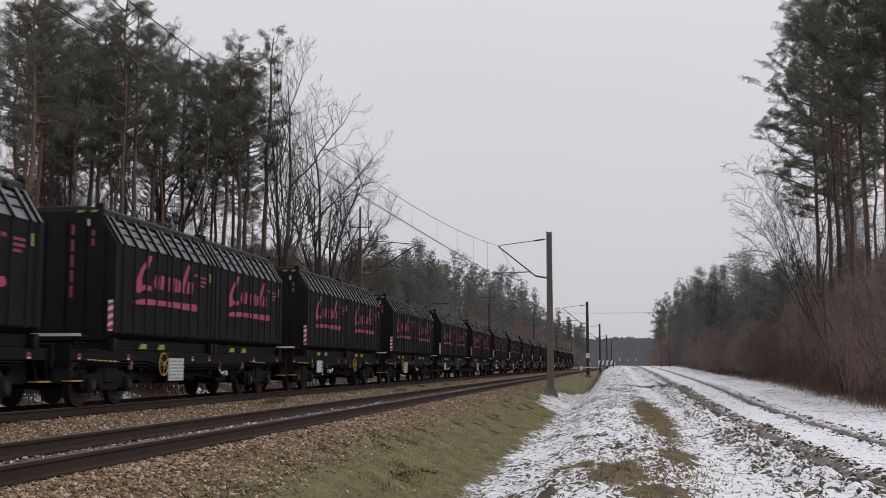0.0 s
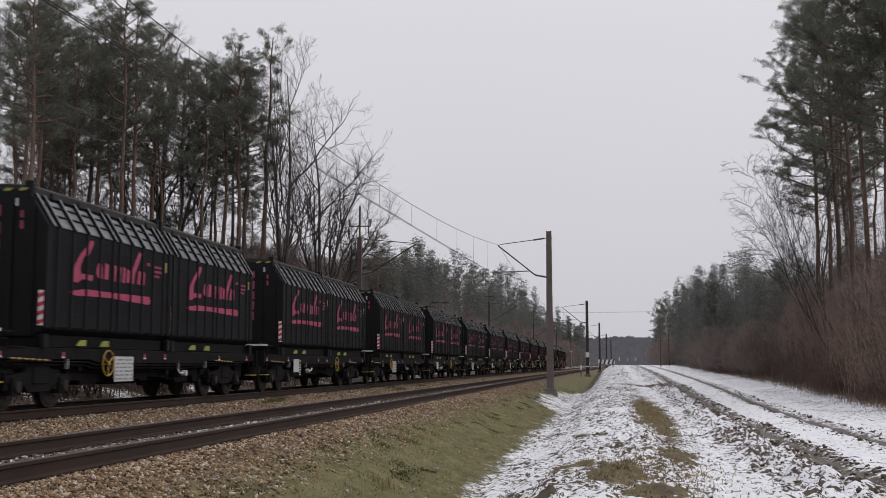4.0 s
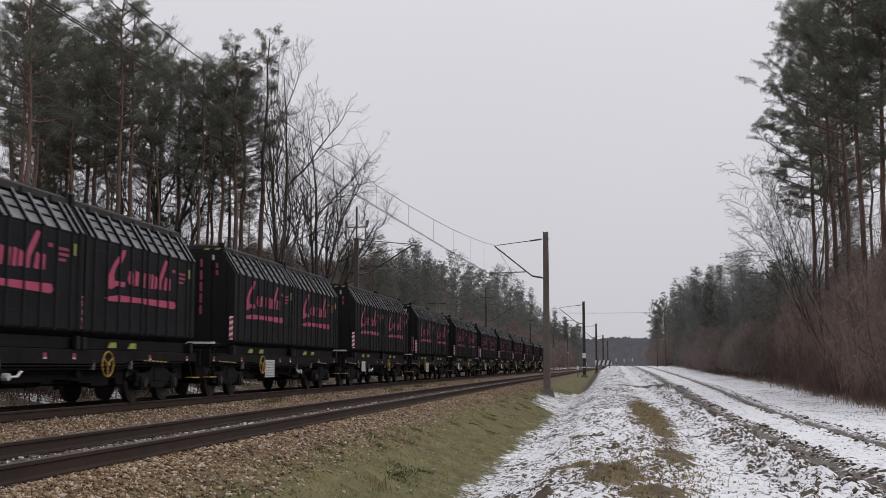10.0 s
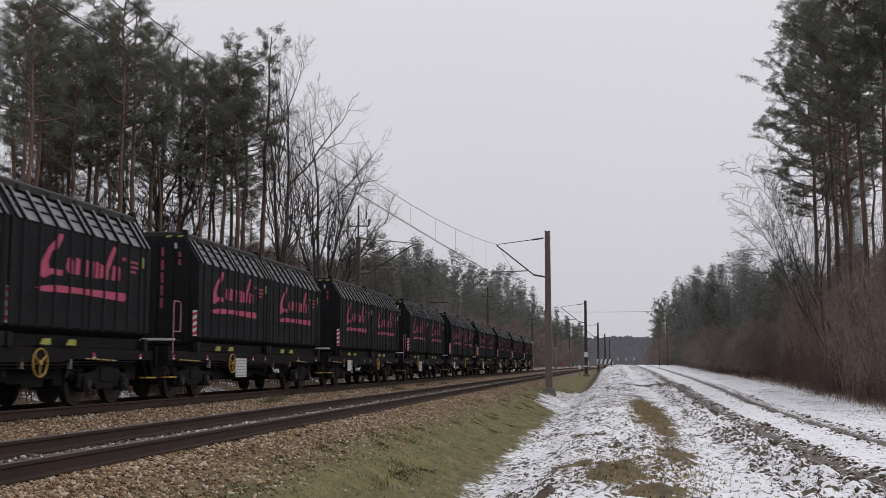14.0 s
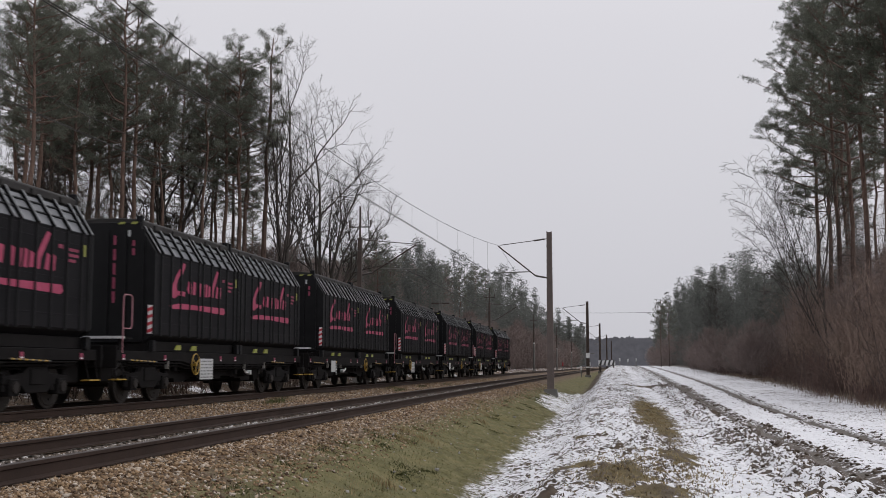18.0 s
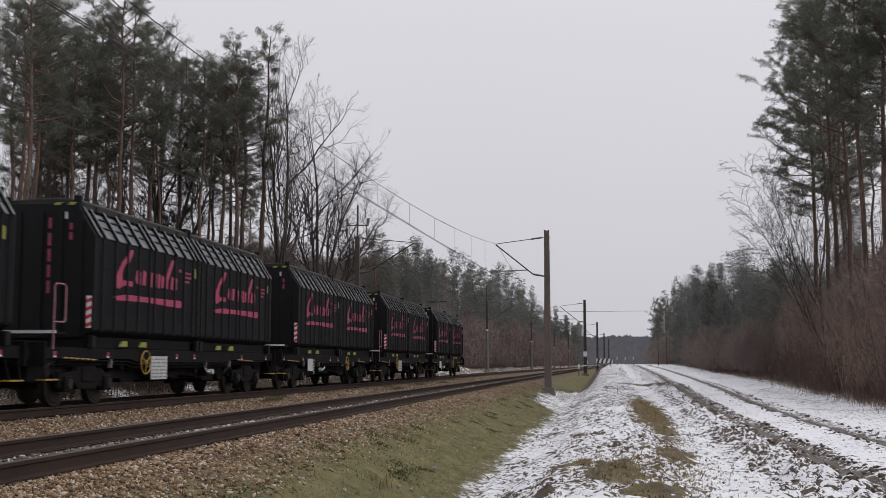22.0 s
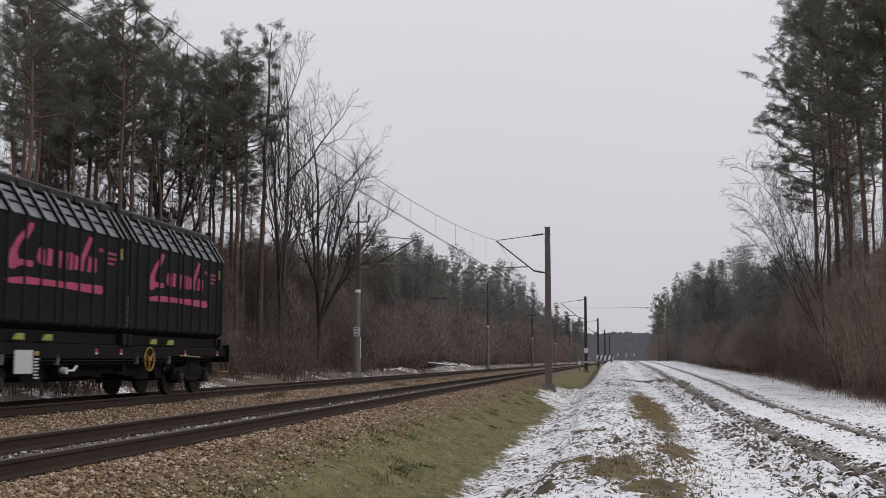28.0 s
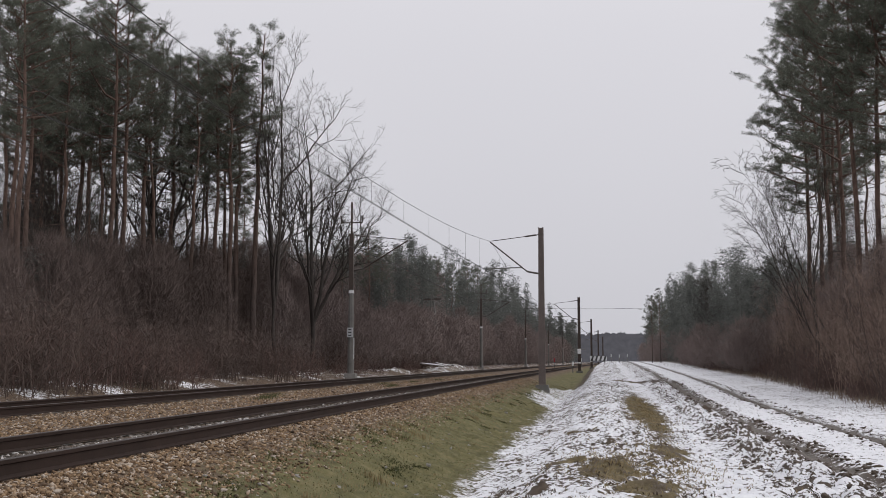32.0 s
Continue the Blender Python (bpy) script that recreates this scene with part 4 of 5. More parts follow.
        part("bracket", Geo().box(q - 0.1, q, y, y + l, 0.95 - h, 0.97), STEEL_DARK, w, bevel=0.015)
    for z, q, r in ((0.86, 1.16, 0.02), (0.8, 1.08, 0.028), (0.74, 0.95, 0.022)):
        part("brake_pipe", Geo().pipe([(q, -6.6, z + 0.08), (q, -3.4, z + 0.06), (q, -3.0, z), (q, 3.0, z), (q, 3.4, z + 0.06), (q, 6.6, z + 0.08)], r), STEEL_DARK, w)
    for y in (-4.35, -2.3, 1.45, 3.35):
        part("pipe_clip", Geo().box(1.12, 1.2, y, y + 0.05, 0.78, 0.98), POST_PALE, w, "pale worn bracket")
    part("brake_rod", Geo().pipe([(0.6, -4.2, 0.52), (0.62, 0, 0.5), (0.6, 4.2, 0.52)], 0.025), STEEL_DARK, w)
    # brake hand wheel: rim and spokes
    hy = 2.05 if not reversed_ else -2.6
    wheel = part("hand_wheel", Geo().ring((1.24, hy, 0.9), 0.27, 0.016), YELLOW, w, "yellow brake hand wheel")
    for a in (math.pi / 2 + i * math.pi * 2 / 3 for i in range(3)):
        part("spoke", Geo().tube((1.24, hy, 0.9), (1.24, hy - 0.27 * math.cos(a), 0.9 - 0.27 * math.sin(a)), 0.016, n=6), YELLOW, wheel)
    part("wheel_hub", Geo().tube((1.1, hy, 0.9), (1.27, hy, 0.9), 0.05, n=10), YELLOW, wheel)
    # boards
    if reversed_:
        board = part("data_board", Geo().box(1.21, 1.225, -2.25, -1.3, 0.5, 1.05), GREY_BOARD, w, "grey board crowded with dark writing")
        rng = random.Random(4)
        for r in range(6):
            y = -2.2
            while y < -1.42:
                l = rng.uniform(0.06, 0.22)
                part("writing_bar", Geo().box(1.224, 1.229, y, min(y + l, -1.35), 0.54 + r * 0.084, 0.575 + r * 0.084), FAINT_INK, board)
                y += l + rng.uniform(0.03, 0.09)
    else:
        board = part("data_board", Geo().box(1.21, 1.225, -3.95, -3.3, 0.62, 1.06), GREY_BOARD, w, "blank pale grey board")
        side = part("side_board", Geo().box(1.21, 1.22, -3.28, -3.02, 0.5, 1.06), STEEL_DARK, w, "dark panel with white writing")
        for r in range(7):
            part("writing_bar", Geo().box(1.219, 1.223, -3.25, -3.06 - 0.03 * (r % 3), 0.52 + r * 0.06, 0.55 + r * 0.06), GREY_BOARD, side)
        part("side_mark", Geo().box(1.219, 1.224, -3.24, -3.08, 0.96, 1.04), YELLOW, side)
    # folding hand rail on the brake end platform
    y = -7.0
    if rail_up:
        loop = [(1.22, y, 1.15), (1.22, y, 2.4), (1.22, y + 0.06, 2.46), (1.22, y + 0.4, 2.46), (1.22, y + 0.46, 2.4), (1.22, y + 0.46, 1.76), (1.22, y + 0.4, 1.7), (1.22, y, 1.7)]
    else:
        loop = [(1.22, y, 1.1), (1.22, y + 0.04, 1.34), (1.22, y + 0.3, 1.34), (1.22, y + 0.34, 1.26), (1.22, y + 0.3, 1.2), (1.22, y + 0.95, 1.2)]
    part("hand_rail", Geo().pipe(loop, 0.014 if rail_up else 0.014), RAIL_PINK if rail_up else STEEL_DARK, w, "pale pink tubular hand rail, raised" if rail_up else "dark hand rail, folded down")
    how = "turned so that its brake wheel leads" if reversed_ else "with its brake wheel at the rear"
    return tagged(w, "black four-axle container wagon, " + how, "railway wagon", "wagons of the train")


# the last wagon's leading container wall passes y = FRONT at time zero
SPEED, PITCH, FRONT = 8.55, 15.6, 256.9
COUNT = 17
train = []      # object, middle at time zero


def build_train():
    kinds = {}
    first_box = None
    for i in range(COUNT):
        mid = FRONT - i * PITCH + 5.45
        key = (i % 2 == 1, i % 2 == 1 and i < 8)
        if key not in kinds:
            kinds[key] = wagon = make_wagon(*key)
        else:
            wagon = copy_thing(kinds[key], pose(0, 0, 0))
        train.append((wagon, mid))
        for off in (-5.45 + BOX_L / 2, -5.45 + BOX_L * 1.5 + 0.1):
            if first_box is None:
                first_box = box = make_container()
            else:
                box = copy_thing(first_box, pose(0, 0, 0))
            train.append((box, mid + off))


def place_on_line(y):
    return pose(FAR + bend(y), y, 0.004, 0, 0, -math.degrees(2 * CURVE * max(y, 0)))


build_train()


# ---- overhead line ----
def mast(x, y, ground, top, arm, pale, lamp_side=1):
    """A mast with its cantilever; arm: +1 reaches to the right, -1 to the left."""
    name = "overhead_line_mast"
    steel = POST_RUST if y < 100 else POST_DARK
    m = thing(name, "weathered concrete mast with dark steel top carrying the overhead wire" if pale else "dark rusty steel mast carrying the overhead wire",
              "mast", "overhead line masts", at=pose(x, y, 0))
    if pale:
        part("lower_post", Geo().tube((0, 0, ground - 0.4), (0, 0, 5.0), 0.2, 0.14, n=10), POST_PALE, m, "pale concrete post")
        part("upper_post", Geo().box(-0.12, 0.12, -0.12, 0.12, 4.95, 8.25), POST_DARK, m, "dark steel top")
        part("extension", Geo().box(-0.045, 0.045, -0.045, 0.045, 8.2, top), POST_DARK, m)
        cross = part("cross_arm", Geo().box(-0.65, 0.65, -0.04, 0.04, 8.86, 8.92), POST_DARK, m)
        for s in (-0.62, 0.62):
            part("pin_insulator", Geo().tube((s, 0, 8.9), (s, 0, 9.3), 0.05, 0.07, n=8), INSULATOR, cross)
        part("white_band", Geo().tube((0, 0, 4.78), (0, 0, 4.95), 0.16, 0.155, n=10), WHITE, m, "white painted band")
        if y < 100:
            plate = part("mark_plate", Geo().box(-0.16, 0.16, -0.26, -0.2, 2.25, 2.8), GREY_BOARD, m, "pale plate with dark bars")
            for k in range(3):
                part("plate_bar", Geo().box(-0.1, 0.08, -0.268, -0.26, 2.32 + k * 0.17, 2.38 + k * 0.17), INK, plate)
            part("paint_streak", Geo().box(0.17, 0.2, -0.1, 0.0, 1.0, 2.2), WHITE, m)
        part("footing", Geo().box(-0.32, 0.32, -0.32, 0.32, ground - 0.3, ground + 0.08), CONCRETE, m)
    else:
        g = Geo()
        for sx in (-1, 1):
            g.prism([(sx * 0.16 - 0.035, ground - 0.3), (sx * 0.16 + 0.035, ground - 0.3), (sx * 0.11 + 0.03, top), (sx * 0.11 - 0.03, top)], "y", -0.09, 0.09)
        part("post", g, steel, m, "pair of rusty steel channels")
        lace = Geo()
        n = 22
        for k in range(n):
            z0, z1 = ground + (top - ground) * k / n, ground + (top - ground) * (k + 1) / n
            s = 1 if k % 2 else -1
            for yy in (-0.075, 0.075):
                lace.tube((s * 0.15, yy, z0), (-s * 0.15, yy, z1), 0.028, n=4)
        part("lacing", lace, steel, m)
        part("batten_plate", Geo().box(-0.13, 0.13, -0.06, 0.06, ground + 0.25, top - 0.02), steel, m)
        part("footing", Geo().prism([(-0.45, ground - 0.4), (0.45, ground - 0.4), (0.33, ground + 0.28), (-0.33, ground + 0.28)], "y", -0.35, 0.35), POST_PALE, m, "weathered concrete footing")
        if y > 100:
            part("white_band", Geo().box(-0.2, 0.2, -0.1, 0.1, ground + 1.1, ground + 1.22), WHITE, m)
    reach = 2.78 if not pale else 3.3
    zt, zl = (7.62, 5.6) if not pale else (8.05, 6.1)
    tip = (arm * reach, 0, zt - 0.25)
    canti = part("cantilever", Geo().pipe([(arm * 0.15, 0, zl), (arm * 0.75, 0, zl + 0.12), tip], 0.038), POST_DARK, m, "slanting cantilever tube")
    part("tie_rod", Geo().pipe([(arm * 0.1, 0, zt + 0.12), (arm * 0.6, 0, zt + 0.05), (arm * (reach - 0.1), 0, zt - 0.2)], 0.02), POST_DARK, m)
    part("rod_insulator", Geo().tube((arm * 0.25, 0, zt + 0.1), (arm * 0.85, 0, zt + 0.02), 0.045, n=8), INSULATOR, m)
    part("foot_insulator", Geo().tube((arm * 0.2, 0, zl + 0.02), (arm * 0.75, 0, zl + 0.12), 0.05, n=8), INSULATOR, m)
    part("registration_tube", Geo().tube((arm * 1.05, 0, zl + 0.35), (arm * (reach + 0.15), 0, zl + 0.3), 0.03, n=6), POST_PALE, m, "pale registration tube")
    part("steady_arm", Geo().pipe([(arm * (reach + 0.1), 0, zl + 0.3), (arm * (reach - 0.75), 0, zl + 0.1)], 0.018, 5), POST_PALE, m)
    return m


for x, y, gz, top in ((-3.3, 60, -0.66, 8.12), (-2.95, 126, -0.45, 8.1), (-2.75, 192, -0.3, 8.1), (-2.6, 258, -0.2, 8.0), (-2.5, 324, 0, 8.0)):
    mast(x + bend(y), y, gz, top, -1, False)
for x, y, gz, top in ((-14.4, 62.5, 0.1, 10.1), (-14.5, 130, 0.1, 10.0), (-14.5, 198, 0.1, 10.0), (-14.5, 266, 0.1, 10.0), (-14.5, 334, 0.1, 10.0)):
    mast(x + bend(y), y, gz, top, 1, True)


def strand(points, r, n=5):
    """One unbroken round wire through the points."""
    g = Geo()
    for x, y, z in points:
        g.v += [(x + r * math.cos(a), y, z + r * math.sin(a)) for a in (2 * math.pi * i / n for i in range(n))]
    for k in range(len(points) - 1):
        b = k * n
        g.f += [(b + i, b + (i + 1) % n, b + n + (i + 1) % n, b + n + i) for i in range(n)]
    return g


def wires(name, axis_x, spans, high, low, label):
    """Messenger wire, two contact wires and droppers over one track; spans: supports as (y, sideways shift)."""
    w = thing(name, label, "overhead wire")
    for (y0, s0), (y1, s1) in zip(spans, spans[1:]):
        n = 14
        pts_m, pts_c = [], []
        for k in range(n + 1):
            u = k / n
            y = y0 + (y1 - y0) * u
            x = axis_x + s0 + (s1 - s0) * u + bend(y)
            pts_m.append((x, y, high - 5.0 * u * (1 - u)))
            pts_c.append((x, y, low - 0.5 * u * (1 - u)))
        part("messenger_wire", strand(pts_m, 0.009), WIRE, w)
        for dx in (-0.03, 0.03):
            part("contact_wire", strand([(x + dx, y, z) for x, y, z in pts_c], 0.009), WIRE, w)
        for k in range(1, n):
            part("dropper", Geo().tube(pts_m[k], pts_c[k], 0.005, n=4), WIRE, w)


wires("overhead_wire", NEAR, [(-6, -1.55), (60, 0.0), (126, 0.2), (192, 0.2), (258, 0.2)], 7.4, 5.65, "sagging messenger wire and contact wires over the near track")
wires("overhead_wire", FAR, [(-6, 0.0), (62.5, 0.7), (130, 0.2), (198, 0.2), (266, 0.2)], 7.75, 6.2, "sagging messenger wire and contact wires over the far track")
cross_wire = thing("crossing_wire", "thin wire strung across the line far off", "wire")
part("strand", Geo().pipe([(-16, 226, 11.6), (0, 227, 11.5), (30, 229, 11.8)], 0.03, 5), WIRE, cross_wire)

# ---- crossing and signs far off ----
barrier = thing("striped_barrier", "black and white striped barrier board across the path", "barrier", at=pose(-2.2 + bend(150), 150, 0.25))
part("board", Geo().box(0, 2.2, -0.04, 0.04, 0.75, 1.35), WHITE, barrier)
for i in range(4):
    a = 0.1 + i * 0.55
    part("black_stripe", Geo().prism([(a, 0.74), (a + 0.25, 0.74), (a + 0.45, 1.36), (a + 0.2, 1.36)], "y", -0.055, 0.055), INK, barrier)
for a in (0.2, 1.9):
    part("leg", Geo().box(a, a + 0.12, 0.05, 0.15, -0.6, 1.3), POST_DARK, barrier)
for x, y, h, mat_, words in ((-5.0, 210, 1.7, GREY_BOARD, "white marker post beside the track"), (0.6, 175, 1.3, GREY_BOARD, "white marker post in the snow"),
                             (1.9, 185, 1.3, GREY_BOARD, "white marker post in the snow"), (3.4, 200, 1.4, GREY_BOARD, "white marker post in the snow"),
                             (-9.0, 190, 1.6, RED, "red and white marker post beside the track"), (-3.7, 126, 1.3, WHITE, "white marker post beside a mast")):
    z = float(ground_height(np.array([x]), np.array([y]))[0])
    post = thing("marker_post", words, "marker post", "marker posts along the line", at=pose(x + bend(y), y, z))
    part("stake", Geo().box(-0.06, 0.06, -0.05, 0.05, -0.2, h * 0.65), POST_PALE, post)
    part("marker", Geo().box(-0.1, 0.1, -0.075, 0.07, h * 0.62, h), mat_, post, bevel=0.02)
sign = thing("mast_sign", "small white sign on a bracket at a mast", "sign", at=pose(-2.95 + bend(126), 125.75, 2.0))
part("face", Geo().box(-0.2, 0.2, -0.03, 0.03, -0.28, 0.28), WHITE, sign, bevel=0.01)
part("bracket", Geo().box(0.1, 0.75, -0.02, 0.02, 0.2, 0.26), POST_PALE, sign)

# old wooden trestle pole in the wood, and the mound beside the far track
trestle = thing("trestle_pole", "old leaning wooden pole of two legs at the wood's edge", "pole", at=pose(-17.3 + bend(111), 111, 0.2))
for s, a in ((-1, -0.75), (1, 1.0)):
    part("leg", Geo().tube((a, 0, -0.4), (s * 0.06, 0, 7.3), 0.11, 0.08, n=7), POST_PALE, trestle)
part("cross_piece", Geo().box(-0.9, 0.9, -0.05, 0.05, 6.9, 7.02), POST_DARK, trestle)


def mound(x, y, long, wide, high, seed):
    """A low heap of earth with lumps."""
    n, m = 34, 14
    V, F = [], []
    for i in range(n + 1):
        for j in range(m + 1):
            u, v = 2 * i / n - 1, 2 * j / m - 1
            h = max(0, (1 - u * u) * (1 - v * v)) ** 0.7 * high * (0.75 + 0.7 * noise.noise(Vector((u * 5, v * 3, seed))))
            V.append((v * wide, u * long, h - 0.15))
    for i in range(n):
        for j in range(m):
            a = i * (m + 1) + j
            F.append((a, a + 1, a + m + 2, a + m + 1))
    return thing("earth_mound", "low earth heap with shreds of snow beside the far track", "mound", data=cloud_mesh("earth_mound", V, F, HEAP, 4), at=pose(x + bend(y), y, 0.05))


mound(-15.6, 110, 16, 1.5, 0.7, 2.0)
mound(-15.9, 84, 5, 1.2, 0.5, 5.0)
for x, y, a, ln in ((-14.9, 96, 60, 3.2), (-15.2, 99, 40, 2.6), (-14.8, 102, 75, 3.6), (-15.4, 105, 20, 2.4)):
    log = thing("fallen_branch", "fallen branch with snow along its top", "branch", "fallen branches by the far track", at=pose(x + bend(y), y, 0.55, 0, 4, a))
    part("wood", Geo().tube((-ln / 2, 0, 0), (ln / 2, 0, 0), 0.08, 0.04, n=7), POST_DARK, log)
    part("snow_cap", Geo().tube((-ln / 2, 0, 0.06), (ln / 2, 0, 0.05), 0.06, 0.03, n=6), SNOW, log, "thin ridge of snow")


def clod(x, y, wide, high, seed):
    """A crumbly little heap of dug earth."""
    V, F, n, m = [], [], 14, 6
    z = float(surface_height(np.array([x]), np.array([y]))[0])
    for j in range(m + 1):
        for i in range(n):
            a, q = 2 * math.pi * i / n, j / m
            k = 1 + 0.55 * noise.noise(Vector((math.cos(a) * 2 * q, math.sin(a) * 2 * q, seed)))
            V.append((math.cos(a) * q * wide * k, math.sin(a) * q * wide * k, high * (1 - q * q) * (1 + 0.9 * noise.noise(Vector((math.cos(a) * 4 * q, math.sin(a) * 4 * q, seed + 9)))) - 0.1 * q))
    for j in range(m):
        for i in range(n):
            F.append((j * n + i, j * n + (i + 1) % n, (j + 1) * n + (i + 1) % n, (j + 1) * n + i))
    return thing("molehill", "small heap of dark earth in the snow", "molehill", "molehills in the snow", data=cloud_mesh("molehill", V, F, EARTH, 4), at=pose(x, y, z + 0.01))


for i, (x, y, wide, high) in enumerate(((-0.27, 24.0, 0.34, 0.14), (-0.12, 24.9, 0.22, 0.1), (-1.05, 13.5, 0.3, 0.12), (-0.75, 13.9, 0.2, 0.08), (2.45, 14.3, 0.3, 0.08), (2.75, 14.7, 0.26, 0.09), (2.3, 13.6, 0.3, 0.08),
                                        (2.9, 13.9, 0.22, 0.07), (2.55, 15.4, 0.2, 0.07), (3.0, 37.0, 0.35, 0.1), (3.1, 35.5, 0.3, 0.1))):
    clod(x, y, wide, high * 0.6, i * 3.7)


# ---- trees ----
def limb(V, F, path, radii, n=5):
    """A tapered, bent limb as a tube without caps."""
    b = len(V)
    for i, (p, r) in enumerate(zip(path, radii)):
        d = (path[min(i + 1, len(path) - 1)] - path[max(i - 1, 0)]).normalized()
        s = d.orthogonal().normalized()
        u = d.cross(s)
        for k in range(n):
            a = 2 * math.pi * k / n
            V.append(tuple(p + (s * math.cos(a) + u * math.sin(a)) * r))
    for i in range(len(path) - 1):
        for k in range(n):
            F.append((b + i * n + k, b + i * n + (k + 1) % n, b + (i + 1) * n + (k + 1) % n, b + (i + 1) * n + k))


def needle_cloud(rng, sites, per, radius, length, width):
    """Short needles that stand out of a small dense tuft round each site, more above than below."""
    n = len(sites) * per
    c = np.repeat(np.asarray(sites), per, 0)
    d = rng.normal(0, 1, (n, 3)) * (1, 1, 0.75) + (0, 0, 0.35)
    d /= np.linalg.norm(d, axis=1, keepdims=True)
    s = c + d * radius * rng.uniform(0.1, 1, (n, 1)) * (1, 1, 0.7)
    side = np.cross(d, rng.normal(0, 1, d.shape))
    side /= np.linalg.norm(side, axis=1, keepdims=True) + 1e-6
    ln = rng.uniform(length * 0.6, length * 1.3, (n, 1))
    v = np.stack([s - side * width, s + side * width, s + d * ln], 1).reshape(-1, 3)
    return v, np.arange(n * 3).reshape(-1, 3)


def pine_shape(seed, height, crown, spread_, thick, per=32, branches=30, dead=22, lopsided=0.0, full=0.0):
    """Arrays for the wood (quads) and the needles (triangles) of a Scots pine: crooked limbs that end in dense tufts, with gaps between."""
    rr = random.Random(seed)
    rng = np.random.default_rng(seed)
    V, F = [], []
    lean = Vector((rr.uniform(-0.035, 0.035), rr.uniform(-0.035, 0.035), 1))
    wob = [Vector((rr.uniform(-0.2, 0.2), rr.uniform(-0.2, 0.2), 0)) for _ in range(12)]
    line = [lean * (height * k / 11) + wob[k] * (k / 11) for k in range(12)]
    limb(V, F, line, [thick * (1 - 0.85 * (k / 11) ** 1.2) * (1.25 if k == 0 else 1) for k in range(12)], 8)

    def on_trunk(z):
        u = z / height * 11
        i = min(int(u), 10)
        return line[i].lerp(line[i + 1], u - i)

    sites = []
    turn = rr.uniform(0, 6.28)
    for k in range(branches):
        u = ((k + rr.random()) / branches) ** 0.85
        z = height * (crown + (0.98 - crown) * u)
        ln = spread_ * (0.4 + 0.75 * math.sin(math.pi * min(1, 0.28 + 0.66 * u)) ** 0.8) * rr.uniform(0.5, 1.25)
        turn += 2.4 + rr.gauss(0, 0.5)
        d = Vector((math.cos(turn) - lopsided, math.sin(turn), 0.05 + 0.55 * u + rr.uniform(-0.15, 0.25))).normalized()
        pts = [on_trunk(z)]
        for j in range(4):
            pts.append(pts[-1] + d * ln / 4)
            d = (d + Vector((rr.uniform(-0.35, 0.35), rr.uniform(-0.35, 0.35), rr.uniform(-0.12, 0.36)))).normalized()
        r0 = 0.018 + 0.014 * ln
        limb(V, F, pts, [r0, r0 * 0.8, r0 * 0.6, r0 * 0.4, r0 * 0.15], 4)
        for j in range(int(3 + ln * (2.2 + full))):
            t = (0.28 + 0.72 * rr.random() ** 0.7) * 4
            i = min(int(t), 3)
            c = pts[i].lerp(pts[i + 1], t - i)
            along = (pts[i + 1] - pts[i]).normalized()
            off = (along * rr.uniform(0.2, 1.0) + Vector((rr.gauss(0, 0.75), rr.gauss(0, 0.75), rr.uniform(-0.1, 0.75)))).normalized() * (0.28 + 0.2 * ln) * rr.uniform(0.6, 1.2)
            limb(V, F, [c, c + off], [0.014, 0.005], 3)
            sites += [tuple(c + off * q + Vector((rr.gauss(0, 0.06), rr.gauss(0, 0.06), rr.gauss(0.04, 0.05)))) for q in (0.55, 0.82, 1.08)]
    for k in range(dead):
        z = height * rr.uniform(0.26, crown + 0.12)
        a = rr.uniform(0, 2 * math.pi)
        d = Vector((math.cos(a), math.sin(a), rr.uniform(-0.35, 0.35)))
        p = on_trunk(z)
        ln = rr.uniform(0.4, 2.0)
        tip = p + d * ln + Vector((0, 0, rr.uniform(-0.35, 0.25)))
        limb(V, F, [p, p + d * ln * 0.5, tip], [0.022, 0.014, 0.005], 3)
        for q in (0.55, 0.75):
            c = p.lerp(tip, q)
            limb(V, F, [c, c + Vector((rr.gauss(0, 0.3), rr.gauss(0, 0.3), rr.gauss(0, 0.25)))], [0.009, 0.004], 3)
    v, f = needle_cloud(rng, sites, per, 0.2, 0.12, 0.014)
    return V, F, v, f


def pine_meshes(*a, **k):
    V, F, v, f = pine_shape(*a, **k)
    wood = cloud_mesh("pine_trunk", V, F, PINE_BARK, 4)
    wood.polygons.foreach_set("use_smooth", [True] * len(wood.polygons))
    return wood, cloud_mesh("pine_crown", v, f, NEEDLES, 3)


def bare_shape(seed, height, thick, levels=3, fork=0.8, lean=(0, 0), clear=0.3, leaders=2, density=1.0, droop=0.0, split=1, open_=0.2, crook=1.0, rise=1.0, span=None):
    """A leafless tree: leaders with alternate side limbs down to thin twigs. Thick wood and fine twigs apart."""
    rr = random.Random(seed)
    V, F, TV, TF = [], [], [], []

    def grow(p, d, ln, r, level, bare):
        seg = max(5, 11 - level * 2)
        pts, rad, dirs = [p], [r], [d]
        q = (0.06, 0.15, 0.22, 0.28, 0.3)[level] * crook
        for j in range(seg):
            pull = (0.05, 0.17, 0.08, 0.03)[level] * rise - droop * 0.2 * (level > 0)
            d = (d + Vector((rr.gauss(0, q), rr.gauss(0, q), rr.gauss(0, q * 0.5) + pull))).normalized()
            pts.append(pts[-1] + d * ln / seg)
            dirs.append(d)
            rad.append(max(r * (1 - 0.88 * ((j + 1) / seg) ** 1.3), 0.007))
        if level <= split:
            limb(V, F, pts, rad, 7 if level == 0 else 4)
        else:
            limb(TV, TF, pts, rad, 3)
        if level >= levels:
            return
